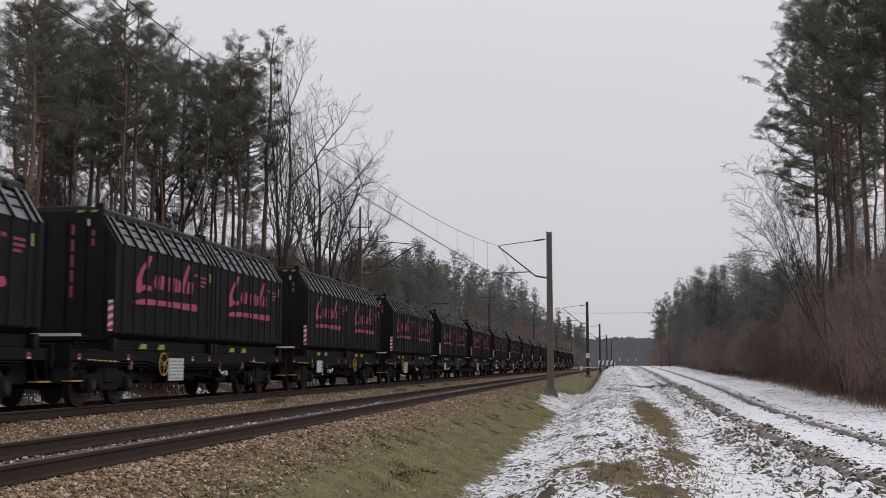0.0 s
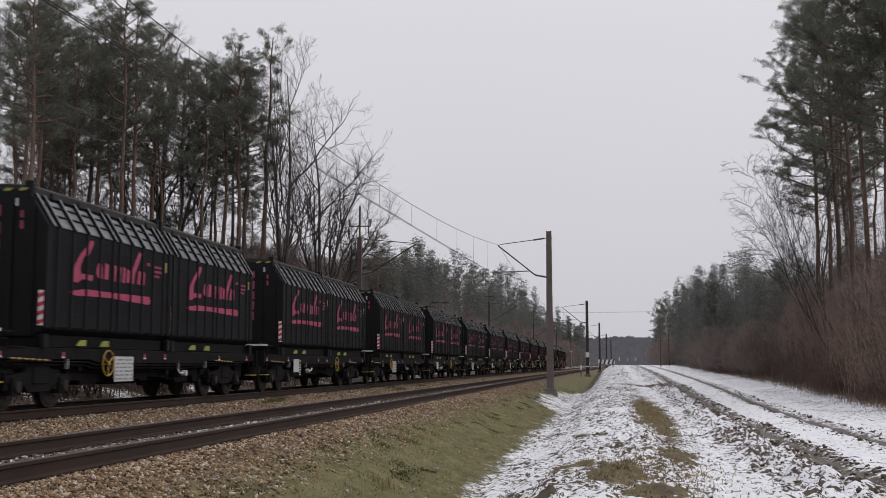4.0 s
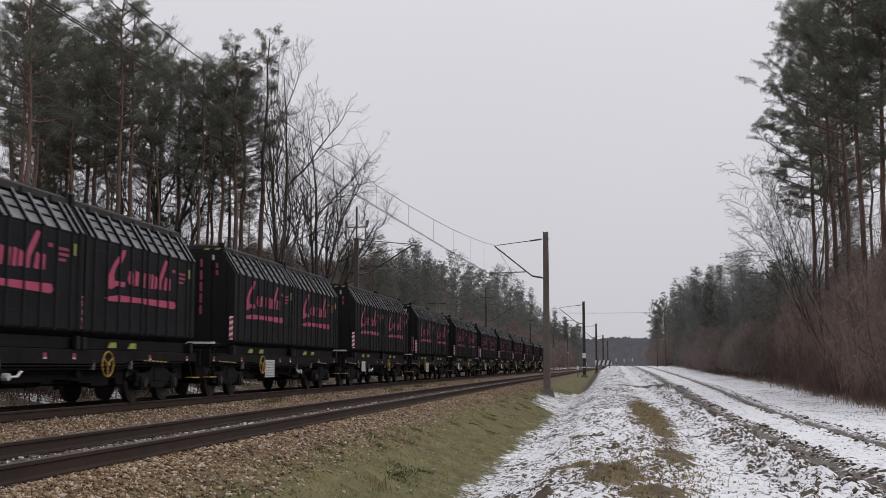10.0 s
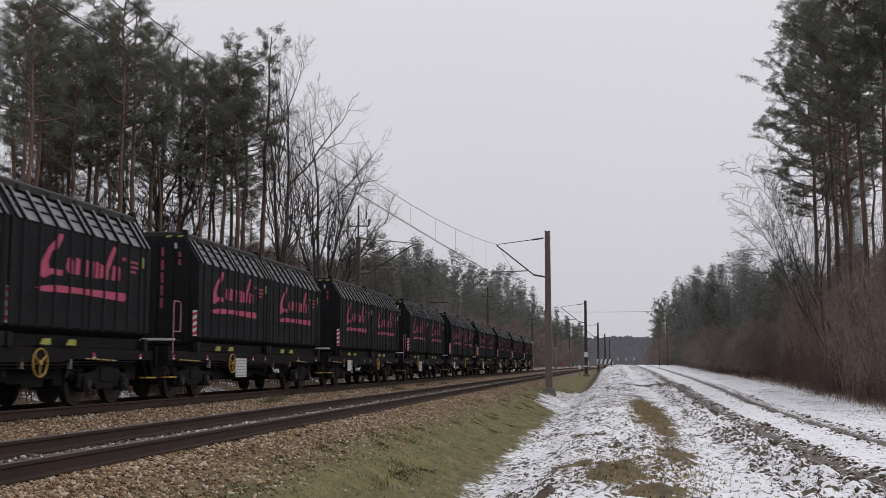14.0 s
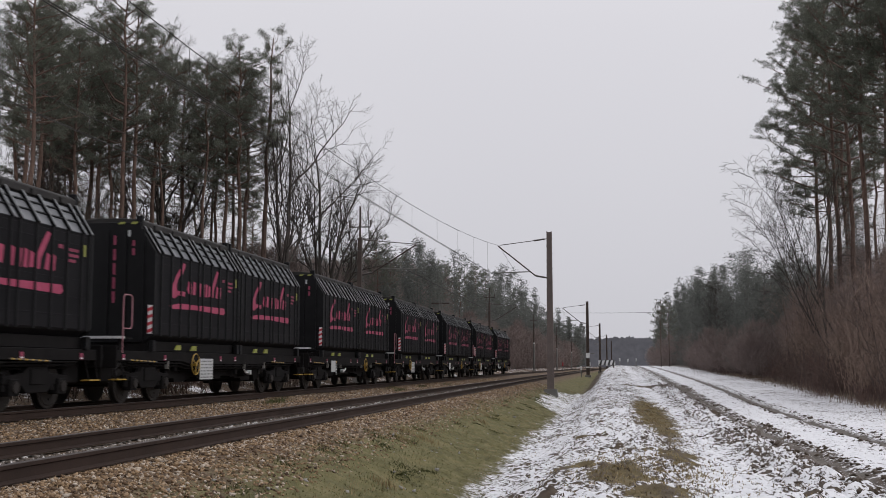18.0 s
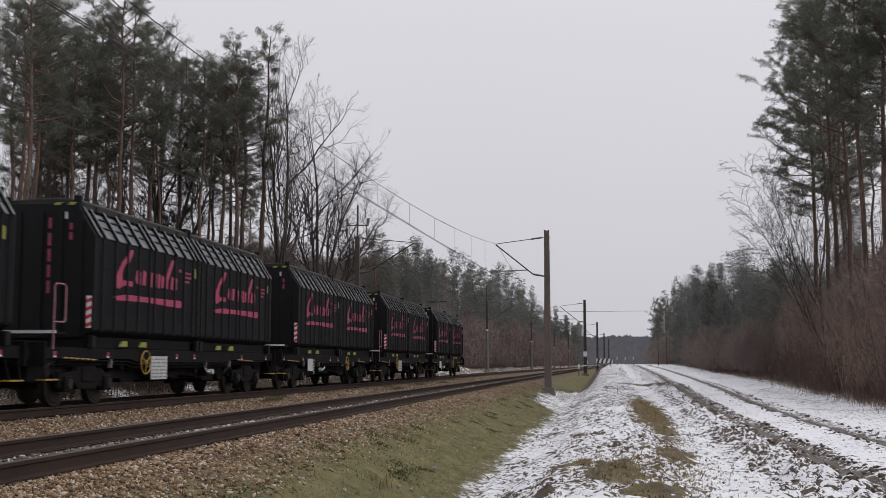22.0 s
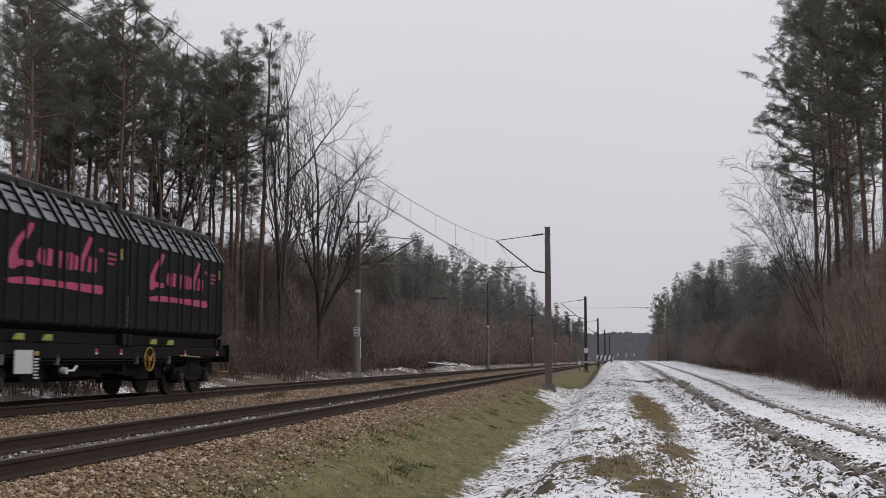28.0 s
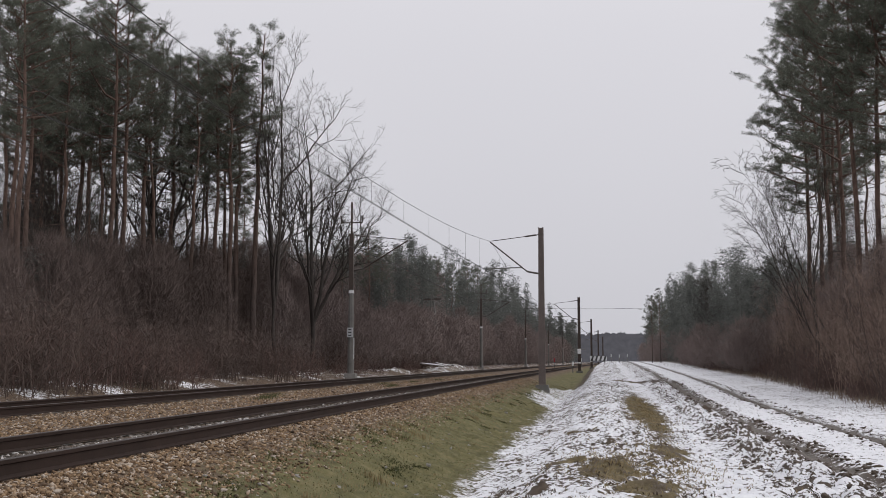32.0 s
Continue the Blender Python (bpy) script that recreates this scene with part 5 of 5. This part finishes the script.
        n = int((8, 8, 7, 4)[level] * (density if level == 0 else max(density, 1.25) if span else density) + rr.random())
        turn = rr.uniform(0, 6.28)
        for k in range(n):
            u = bare + (0.97 - bare) * (k + rr.uniform(0.1, 0.9)) / n
            i = min(int(u * seg), seg - 1)
            c = pts[i].lerp(pts[i + 1], u * seg - i)
            turn += 2.4 + rr.gauss(0, 0.5)
            s = dirs[i + 1].orthogonal().normalized()
            t = dirs[i + 1].cross(s)
            w = s * math.cos(turn) + t * math.sin(turn)
            nd = (dirs[i + 1] + w * fork * rr.uniform(0.65, 1.35)).normalized()
            grow(c, nd, ln * (0.62 - 0.36 * u) * rr.uniform(0.75, 1.2), max(min(rad[i] * 0.66, r * 0.56), 0.009), level + 1, 0.18)

    base = Vector((0, 0, -0.3))
    d = Vector((lean[0], lean[1], 1)).normalized()
    stem = [base + d * height * clear * k / 3 + Vector((rr.gauss(0, 0.05), rr.gauss(0, 0.05), 0)) * k for k in range(4)]
    limb(V, F, stem, [thick * 1.25, thick, thick * 0.95, thick * 0.9], 8)
    if isinstance(leaders, tuple):
        # main limbs given by their slant and share of the height
        for dx, dy, share, at in leaders:
            root = stem[0].lerp(stem[-1], at)
            grow(root, (d + Vector((dx, dy, 0))).normalized(), (height - root.z) * share, thick * 0.8, 0, 0.12)
        leaders = 0
    turn = rr.uniform(0, 6.28)
    for k in range(leaders):
        a = turn + 6.28 * k / leaders
        nd = (d + Vector((math.cos(a), math.sin(a) * 0.6, 0)) * (open_ if leaders > 1 else 0.0) * rr.uniform(0.8, 1.2)).normalized()
        grow(stem[-1], nd, height * (1 - clear) * (1.03 if k == 0 else rr.uniform(0.75, 0.98)), thick * (0.78 if leaders > 1 else 0.9), 0, 0.12)
    if span:
        # the crown fills a given height and reach to either side
        xs = np.array([p[0] for p in TV])
        lo, hi, tall = np.quantile(xs, 0.004), np.quantile(xs, 0.996), max(p[2] for p in TV)
        fit = lambda p: (p[0] * (span[0] / lo if p[0] < 0 else span[1] / hi), p[1], p[2] * height / tall)
        V, TV = [fit(p) for p in V], [fit(p) for p in TV]
    return V, F, TV, TF


def bare_meshes(*a, bark=None, **k):
    V, F, TV, TF = bare_shape(*a, **k)
    wood = cloud_mesh("bare_trunk", V, F, bark or BARE_BARK, 4)
    wood.polygons.foreach_set("use_smooth", [True] * len(wood.polygons))
    return wood, cloud_mesh("bare_twigs", TV, TF, BARE_TWIG, 4)


def shrub_meshes(seed, height, width, stems, material, twigs=9, tilt=0.22):
    """Many thin upright stems, and their side twigs."""
    rr = random.Random(seed)
    V, F, TV, TF = [], [], [], []
    for k in range(stems):
        a, q = rr.uniform(0, 6.3), rr.random() ** 0.6 * width
        p = Vector((math.cos(a) * q, math.sin(a) * q, -0.1))
        d = Vector((rr.gauss(0, tilt), rr.gauss(0, tilt), 1)).normalized()
        h = height * rr.uniform(0.35, 1.05)
        pts = [p]
        for j in range(4):
            pts.append(pts[-1] + d * h / 4)
            d = (d + Vector((rr.gauss(0, 0.16), rr.gauss(0, 0.16), 0.0))).normalized()
        r = rr.uniform(0.008, 0.02)
        limb(V, F, pts, [r, r * 0.85, r * 0.65, r * 0.45, r * 0.2], 3)
        for j in range(twigs):
            t = rr.uniform(0.5, 4.0)
            i = min(int(t), 3)
            c = pts[i].lerp(pts[i + 1], t - i)
            s = Vector((rr.gauss(0, 1), rr.gauss(0, 1), rr.uniform(0.0, 1.5))).normalized() * rr.uniform(0.3, 1.0) * (0.5 + height * 0.12)
            w = Vector((rr.gauss(0, 1), rr.gauss(0, 1), rr.gauss(0, 1))).normalized() * 0.009
            m = c + s * 0.55 + Vector((rr.gauss(0, 0.05), rr.gauss(0, 0.05), 0.04))
            b = len(TV)
            TV += [tuple(c + w), tuple(c - w), tuple(m - w * 0.8), tuple(c + s), tuple(m + w * 0.8)]
            TF += [(b, b + 1, b + 2), (b, b + 2, b + 4), (b + 4, b + 2, b + 3)]
    return cloud_mesh("shrub_stems", V, F, material, 4), cloud_mesh("shrub_twigs", TV, TF, material, 3)


def height_at(x, y):
    return float(ground_height(np.array([float(x)]), np.array([float(y)]))[0])


PINES = [pine_meshes(11, 19, 0.58, 1.7, 0.16), pine_meshes(12, 20, 0.6, 2.0, 0.18), pine_meshes(13, 18.5, 0.60, 1.7, 0.15),
         pine_meshes(14, 20, 0.64, 1.6, 0.15), pine_meshes(15, 18, 0.6, 1.5, 0.14), pine_meshes(16, 19.5, 0.55, 2.1, 0.18, branches=36),
         pine_meshes(17, 24, 0.4, 3.0, 0.165, per=46, branches=40, lopsided=0.42, full=0.4), pine_meshes(18, 24, 0.5, 2.4, 0.165, per=44, branches=34, full=0.3),
         pine_meshes(19, 21, 0.66, 1.25, 0.2, branches=20, dead=26)]
BARES = [bare_meshes(41, 22.4, 0.22, 3, 0.7, clear=0.2, leaders=((-0.06, 0, 0.93, 1.0), (0.08, 0.1, 1.0, 1.0), (0.2, -0.1, 0.8, 0.9)), density=0.8, crook=1.1, rise=1.0, span=(-1.9, 4.9)),
         bare_meshes(44, 20.5, 0.22, 3, 0.85, clear=0.2, leaders=((-0.22, 0.1, 0.78, 0.8), (0.05, 0, 1.0, 1.0), (0.6, 0, 0.62, 1.0), (0.24, -0.2, 0.75, 1.0)), density=0.8, crook=1.1, rise=0.9, span=(-2.8, 4.9)),
         bare_meshes(23, 11, 0.07, 2, 0.75, clear=0.2, leaders=2), bare_meshes(24, 14, 0.075, 2, 0.6, clear=0.3, leaders=1, density=1.3),
         bare_meshes(25, 11, 0.11, 3, 0.9, clear=0.15, leaders=3, density=1.1), bare_meshes(26, 11.5, 0.05, 3, 0.6, lean=(-0.42, 0.1), clear=0.3, leaders=2, droop=0.5, density=0.85),
         bare_meshes(27, 13, 0.06, 2, 0.5, clear=0.4, leaders=1, bark=BIRCH_BARK)]
SHRUBS = [shrub_meshes(31, 3.2, 1.8, 60, TWIG, 12), shrub_meshes(32, 2.4, 1.6, 60, TWIG_RED, 12), shrub_meshes(33, 5.0, 2.0, 60, TWIG, 16, 0.3),
          shrub_meshes(34, 1.5, 1.5, 60, TWIG_RED, 8, 0.35), shrub_meshes(35, 7.5, 2.2, 60, TWIG, 22, 0.25), shrub_meshes(36, 6.5, 2.2, 70, TWIG_TAN, 20, 0.2)]


def site(x, y, scale, turn, sink=0.1):
    return pose(x, y, height_at(x - bend(y), y) - sink, 0, 0, turn) @ Matrix.Scale(scale, 4)


def put_pine(kind, x, y, scale=1.0, turn=0.0):
    t = thing("pine_tree", "tall Scots pine with reddish trunk and high dark green crown", "tree", "pines of the wood", at=site(x, y, scale, turn))
    part("trunk", PINES[kind][0], None, t, "reddish-brown flaking bark")
    part("crown", PINES[kind][1], None, t, "dark green needle tufts")
    return t


def put_bare(kind, x, y, scale=1.0, turn=0.0, words="leafless deciduous tree with fine grey twigs"):
    t = thing("bare_tree", words, "tree", "leafless trees", at=site(x, y, scale, turn))
    part("trunk", BARES[kind][0], None, t, "grey bark" if kind != 6 else "whitish birch bark")
    tagged(part("fine_branchwork", BARES[kind][1], None, t), kind="stuff")
    return t


def put_shrub(kind, x, y, scale=1.0, turn=0.0):
    words = "reddish-brown leafless shrub at the edge of the wood" if kind in (1, 3) else "brown leafless shrub at the edge of the wood"
    t = thing("shrub", words, "shrub", "shrubs along the wood", at=site(x, y, scale, turn, 0.05))
    tagged(part("stem_clump", SHRUBS[kind][0], None, t), kind="stuff")
    tagged(part("twig_haze", SHRUBS[kind][1], None, t), kind="stuff")
    return t


rr = random.Random(77)
# wood beyond the far track: the row of pines that fronts it, then those behind; (sight line slope, sideways place, scale)
for slope, x, k, kind in ((-0.555, -27, 0.92, 1), (-0.535, -29, 0.93, 3), (-0.513, -26, 0.9, 0), (-0.498, -28.5, 1.0, 5), (-0.472, -26.5, 0.98, 2), (-0.452, -25, 0.97, 1),
                          (-0.434, -25.2, 0.98, 5), (-0.416, -24, 0.96, 4), (-0.403, -25.5, 1.0, 0), (-0.386, -23.2, 0.98, 2), (-0.373, -24.5, 0.95, 3), (-0.360, -22.6, 0.96, 5),
                          (-0.351, -24.5, 0.94, 1), (-0.340, -22, 1.02, 0), 
                          (-0.525, -31, 0.93, 2), (-0.3236, -21, 1.0, 8), (-0.4648, -24.5, 0.99, 1), (-0.56, -25, 0.9, 5), (-0.571, -28, 0.94, 2), (-0.545, -30, 0.95, 5), (-0.345, -21.5, 1.0, 5), (-0.57, -27, 0.9, 1), (-0.49, -27.5, 1.0, 5), (-0.46, -33, 1.1, 5), (-0.506, -30, 1.05, 4), (-0.548, -31, 0.68, 6), (-0.51, -33, 0.68, 6), (-0.475, -34, 0.72, 7),
                          (-0.34, -24.5, 0.8, 7), (-0.377, -26, 0.82, 7), (-0.404, -27, 0.82, 6),
                          (-0.212, -19.5, 0.6, 5), (-0.2, -19, 0.5, 1), (-0.187, -20, 0.6, 0), (-0.168, -20.5, 0.62, 5), (-0.156, -20, 0.7, 4), (-0.148, -21, 0.7, 1), (-0.136, -20, 0.74, 2), (-0.12, -20, 0.8, 5), (-0.111, -20, 0.84, 0), (-0.1, -20, 0.86, 4), (-0.235, -20.5, 0.5, 3)):
    put_pine(kind, x, x / slope, k, rr.uniform(0, 360))
for i in range(5):
    x = -27 - 8 * rr.random()
    slope = -(0.33 + 0.25 * rr.random())
    put_pine(rr.randrange(6), x, x / slope, rr.uniform(0.9, 1.05), rr.uniform(0, 360))
# tall leafless trees that stand free at the end of the pines
for slope, x, k, kind, turn in ((-0.302, -20.2, 1.0, 0, 0), (-0.265, -19.3, 1.0, 1, 0), (-0.285, -25, 0.8, 4, 220), (-0.25, -22.5, 0.6, 4, 60), (-0.296, -27, 0.8, 4, 100), (-0.272, -24, 0.62, 4, 10), (-0.335, -28, 0.85, 4, 170), (-0.352, -29, 0.85, 4, 330), (-0.31, -27, 0.75, 4, 200),
                                (-0.424, -27, 1.0, 0, 80), (-0.465, -29, 1.0, 3, 100), (-0.17, -21, 0.6, 0, 10)):
    put_bare(kind, x, x / slope, k, turn, "tall leafless tree with spreading fine crown")
for i in range(20):
    x = -23 - 11 * rr.random()
    slope = -(0.29 + 0.28 * rr.random())
    put_bare(rr.choice((2, 3, 4, 4, 2) if i % 11 else (6,)), x, x / slope, rr.uniform(0.7, 1.05), rr.uniform(0, 360))
for slope, x in ((-0.198, -19), (-0.192, -19.5), (-0.161, -20), (-0.155, -20.5), (-0.13, -20)):
    put_bare(6, x, x / slope, 0.62, rr.uniform(0, 360), "thin leaning birch with whitish bark")
for i in range(150):
    u = rr.random()
    x = -15.0 - 14.9 * u ** 1.2
    slope = -(0.08 + 0.5 * rr.random())
    kind = rr.choice((0, 0, 3, 1, 3)) if u < 0.4 else rr.choice((0, 1, 2, 2, 2) if -0.45 < slope < -0.31 and u > 0.6 else (0, 0, 1, 1))
    put_shrub(kind, x, x / slope, rr.uniform(0.75, 1.05) * (0.8 if slope > -0.3 else 1.0), rr.uniform(0, 360))
# wood on the road side
for slope, x, k, kind, turn in ((0.181, 13.0, 0.98, 6, 0), (0.192, 13.6, 1.0, 6, 15), (0.201, 13.0, 1.0, 7, 40), (0.222, 12.0, 0.97, 7, 100), (0.211, 13.2, 0.98, 6, 20), (0.236, 12.5, 1.0, 7, 190), (0.25, 12.8, 1.0, 6, 300),
                                (0.258, 13.0, 1.0, 7, 250), (0.207, 16, 1.05, 7, 60), (0.27, 14, 1.0, 6, 60), (0.196, 17, 1.0, 7, 160)):
    put_pine(kind, x, x / slope, k, turn)
for i in range(3):
    x = 17 + 9 * rr.random()
    slope = 0.205 + 0.08 * rr.random()
    put_pine(rr.randrange(6), x, x / slope, rr.uniform(1.0, 1.15), rr.uniform(0, 360))
for slope, x, k, kind, turn in ((0.2, 12.4, 0.95, 5, 0), (0.194, 12.8, 0.8, 5, 20), (0.212, 13.4, 1.1, 5, 10), (0.187, 11.6, 0.95, 3, 160), (0.08, 12, 0.5, 4, 30), (0.1, 12, 0.8, 4, 130), (0.09, 12.5, 0.9, 4, 230)):
    put_bare(kind, x, x / slope, k, turn, "leafless tree leaning out over the snowy road" if kind == 5 else "leafless tree at the edge of the snowy road")
for i in range(10):
    x = 12.5 + 8 * rr.random()
    slope = 0.1 + 0.17 * rr.random()
    put_bare(rr.choice((2, 2, 3)), x, min(x / slope, 110), rr.uniform(0.6, 0.95), rr.uniform(0, 360))
for i in range(110):
    u = rr.random()
    x = 10.4 + 7 * u ** 1.5
    slope = 0.07 + 0.22 * rr.random()
    kind = rr.choice((1, 3, 3, 0)) if u < 0.3 else rr.choice((5, 5, 5, 5, 4) if slope > 0.17 else (0, 1, 2, 1))
    put_shrub(kind, x, min(x / slope, 150), rr.uniform(0.75, 1.05), rr.uniform(0, 360))
put_pine(6, 6.9 + bend(175), 175, 0.43, 0)
put_pine(6, 8.4 + bend(180), 180, 0.45, 30)


# ---- far woods ----
def far_wood(name, sites, label, green, material):
    """Joined small trees, too far off to tell apart: needles or twigs as thin triangles."""
    rng = np.random.default_rng(len(sites))
    out = []
    for x, y, h, w, g in sites:
        n = int(np.interp(y, (110, 140, 220, 300), (2600, 1900, 1100, 650)) * (1 if green else 0.75))
        u = rng.uniform(0, 1, n) ** (0.85 if green else 0.7)
        shape = np.where(rng.uniform() < 0.7, (1 - u * 0.96) ** 0.9, np.sin(np.pi * np.clip(0.15 + 0.8 * u, 0, 1)) ** 0.8) if green else np.sin(np.pi * np.clip(0.12 + 0.85 * u, 0, 1)) ** 0.7
        rad = w * shape * rng.uniform(0.1, 1, n) ** 0.5
        a = rng.uniform(0, 6.283, n)
        c = np.stack([rad * np.cos(a), rad * np.sin(a), h * (0.03 + 0.97 * u)], -1)
        # tufts: gather round a few of these places so that gaps stay between
        lead = max(30, int(n / 5))
        pick = rng.integers(0, lead, n)
        if green:
            c = c[pick] + rng.normal(0, 0.09 * w + 0.1, (n, 3)) * (1, 1, 0.6)
        d = np.stack([np.cos(a), np.sin(a), (0.15 if green else 1.0) + 0 * a], -1) * (1 if green else (0.4, 0.4, 1)) + rng.normal(0, 0.4 if green else 0.6, (n, 3))
        d /= np.linalg.norm(d, axis=1, keepdims=True)
        side = np.cross(d, rng.normal(0, 1, (n, 3)))
        side /= np.linalg.norm(side, axis=1, keepdims=True) + 1e-6
        size = (0.8 + 0.004 * y)
        fine = float(np.interp(y, (110, 300), (0.55, 0.8))) if green else 1.0
        ln = rng.uniform(0.2, 0.5, (n, 1)) * size * (fine if green else 1.5)
        wd = (0.05 * fine if green else (0.011 if y < 90 else 0.017)) * size
        tri = np.stack([c - side * wd, c + side * wd, c + d * ln], 1)
        stem = np.array([[(-0.09, 0, 0), (0.09, 0, 0), (0, 0, h)], [(0, -0.09, 0), (0, 0.09, 0), (0, 0, h)]])
        out.append(np.concatenate([tri, stem]) + (x, y, g))
    v = np.concatenate(out).reshape(-1, 3)
    return tagged(new(name, cloud_mesh(name, v, np.arange(len(v)).reshape(-1, 3), material, 3)), label, "wood", kind="stuff")


def distant_treeline(name, y, high, vary, wide, tone):
    """Backdrop for the misty end of the wood: a thick glowing wall with a ragged outline of tree tops."""
    r = random.Random(int(y))
    tops, x = [], -170.0
    while x < 170:
        h = high + vary * (noise.noise(Vector((x / 22, y, 0))) * 0.8 + noise.noise(Vector((x / 4, y, 3))) + r.uniform(-0.6, 0.6))
        tops.append((x, h + (vary * r.uniform(0.5, 1.3) if r.random() < 0.07 else 0)))
        x += wide * r.uniform(0.3, 1.1)
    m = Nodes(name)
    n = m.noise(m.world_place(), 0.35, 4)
    # distance haze is put into a self-glowing colour over a black base
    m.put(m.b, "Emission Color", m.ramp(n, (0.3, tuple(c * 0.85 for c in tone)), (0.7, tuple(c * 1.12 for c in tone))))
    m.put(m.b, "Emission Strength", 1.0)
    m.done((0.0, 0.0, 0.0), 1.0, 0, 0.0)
    g = Geo()
    g.v = [(px, yy, z) for yy in (y, y + 4) for px, h in tops for z in (-3.0, h)]
    n = len(tops)
    for i in range(n - 1):
        a, b = 2 * i, 2 * (n + i)
        g.f += [(a, a + 2, a + 3, a + 1), (b + 2, b, b + 1, b + 3), (a + 1, a + 3, b + 3, b + 1)]
    return tagged(new(name, g.mesh(name, m.mat)), "glowing backdrop of a distant hazy conifer wood that closes the view", "wood", kind="structure")


def wood_sites(n, ys, xs, hs, ws, power=1.4):
    out = []
    for i in range(n):
        y = ys[0] + (ys[1] - ys[0]) * rr.random() ** power
        x = xs[0] + (xs[1] - xs[0]) * rr.random() ** 1.3 + bend(y)
        grow = float(np.interp(y, (80, 110, 150, 220, 400), (0.7, 0.84, 1.04, 1.22, 1.2)))
        out.append((x, y, rr.uniform(*hs) * grow, rr.uniform(*ws), 0.2))
    return out


for slope, x, k, kind in ((-0.165, -16.6, 1.1, 1), (-0.172, -16.8, 1.0, 1), (-0.18, -16.5, 1.05, 3), (-0.19, -16.7, 1.0, 1)):
    put_shrub(kind, x, x / slope, k, 40 * kind)
far_wood("far_conifers_left", wood_sites(460, (92, 540), (-18.5, -44), (9.5, 16.2), (1.4, 2.6)), "dark conifers in the wood along the far track", True, FAR_LEAF)
far_wood("far_thicket_left", wood_sites(270, (80, 420), (-16.8, -25), (3, 7.5), (1.5, 2.8)), "brown leafless thicket along the far track", False, FAR_TWIG)
far_wood("far_conifers_right", wood_sites(260, (90, 400), (10.6, 34), (8.5, 14.2), (1.3, 2.4)), "dark conifers in the wood along the snowy road", True, FAR_LEAF)
far_wood("far_thicket_right", wood_sites(100, (80, 400), (9.5, 20), (2.5, 5.5), (1.4, 2.5)), "brown leafless thicket along the snowy road", False, FAR_TWIG)
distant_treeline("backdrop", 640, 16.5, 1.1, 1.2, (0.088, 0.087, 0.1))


def understorey(n, x0, deep, s0, s1, low, high, w0, w1):
    """Sites between two sight lines; the growth is taller where the wood is deeper."""
    out = []
    for i in range(n):
        x, slope = x0 - deep * rr.random(), -(s0 + (s1 - s0) * rr.random())
        y = x / slope
        out.append((x, y, (0.9 + 0.112 * math.hypot(x, y)) * rr.uniform(low, high), rr.uniform(w0, w1), 0.2))
    return out


far_wood("young_conifers", understorey(100, -26, 9, 0.22, 0.58, 0.55, 0.9, 1.2, 2.0), "dark young conifers between the pine trunks", True, FAR_LEAF)
far_wood("conifers_behind_pines", understorey(30, -33, 9, 0.47, 0.6, 0.8, 1.15, 1.5, 2.4), "dark conifers deep in the wood behind the pines", True, FAR_LEAF)
far_wood("undergrowth", understorey(110, -20, 11, 0.14, 0.31, 0.45, 0.85, 1.2, 2.2), "brown leafless undergrowth between the pine trunks", False, FAR_TWIG)
far_wood("undergrowth_dense", understorey(170, -22, 12, 0.29, 0.59, 0.6, 0.97, 1.2, 2.0), "dense brown leafless undergrowth between the pine trunks", False, UNDER_TWIG)
far_wood("undergrowth_right", [(x, x / s, h, w, 0.2) for x, s, h, w in ((12.5 + 12 * rr.random(), 0.12 + 0.18 * rr.random(), rr.uniform(4, 8), rr.uniform(1.2, 2.2)) for i in range(90))],
         "brown leafless undergrowth beside the snowy road", False, FAR_TWIG)
far_wood("young_conifers_right", [(x, x / s, h, w, 0.2) for x, s, h, w in ((14 + 10 * rr.random(), 0.1 + 0.12 * rr.random(), rr.uniform(6, 10), rr.uniform(1.2, 2.0)) for i in range(50))],
         "dark young conifers beside the snowy road", True, FAR_LEAF)


# ---- movement ----
def motions():
    """The train rolls towards the viewer at an even pace; its wheels turn with it."""
    times = [0, 4, 8, 12, 16, 20, 24, 28, 32]
    for ob, mid in train:
        walk(ob, [(t, place_on_line(mid - SPEED * t)) for t in times])
    rolling = {}
    for ob in [o for o in bpy.data.objects if o.name.startswith("wheelset")]:
        at = round(ob.matrix_basis.translation.y, 2)
        if at not in rolling:
            walk(ob, [(k / 15, pose(0, at, WHEEL_R, math.degrees(SPEED * k / 15 / WHEEL_R) % 360)) for k in range(481)])
            rolling[at] = ob.animation_data
        else:
            ob.rotation_mode = "QUATERNION"
            ob.animation_data_create()
            ob.animation_data.action = rolling[at].action
            ob.animation_data.action_slot = rolling[at].action_slot


motions()
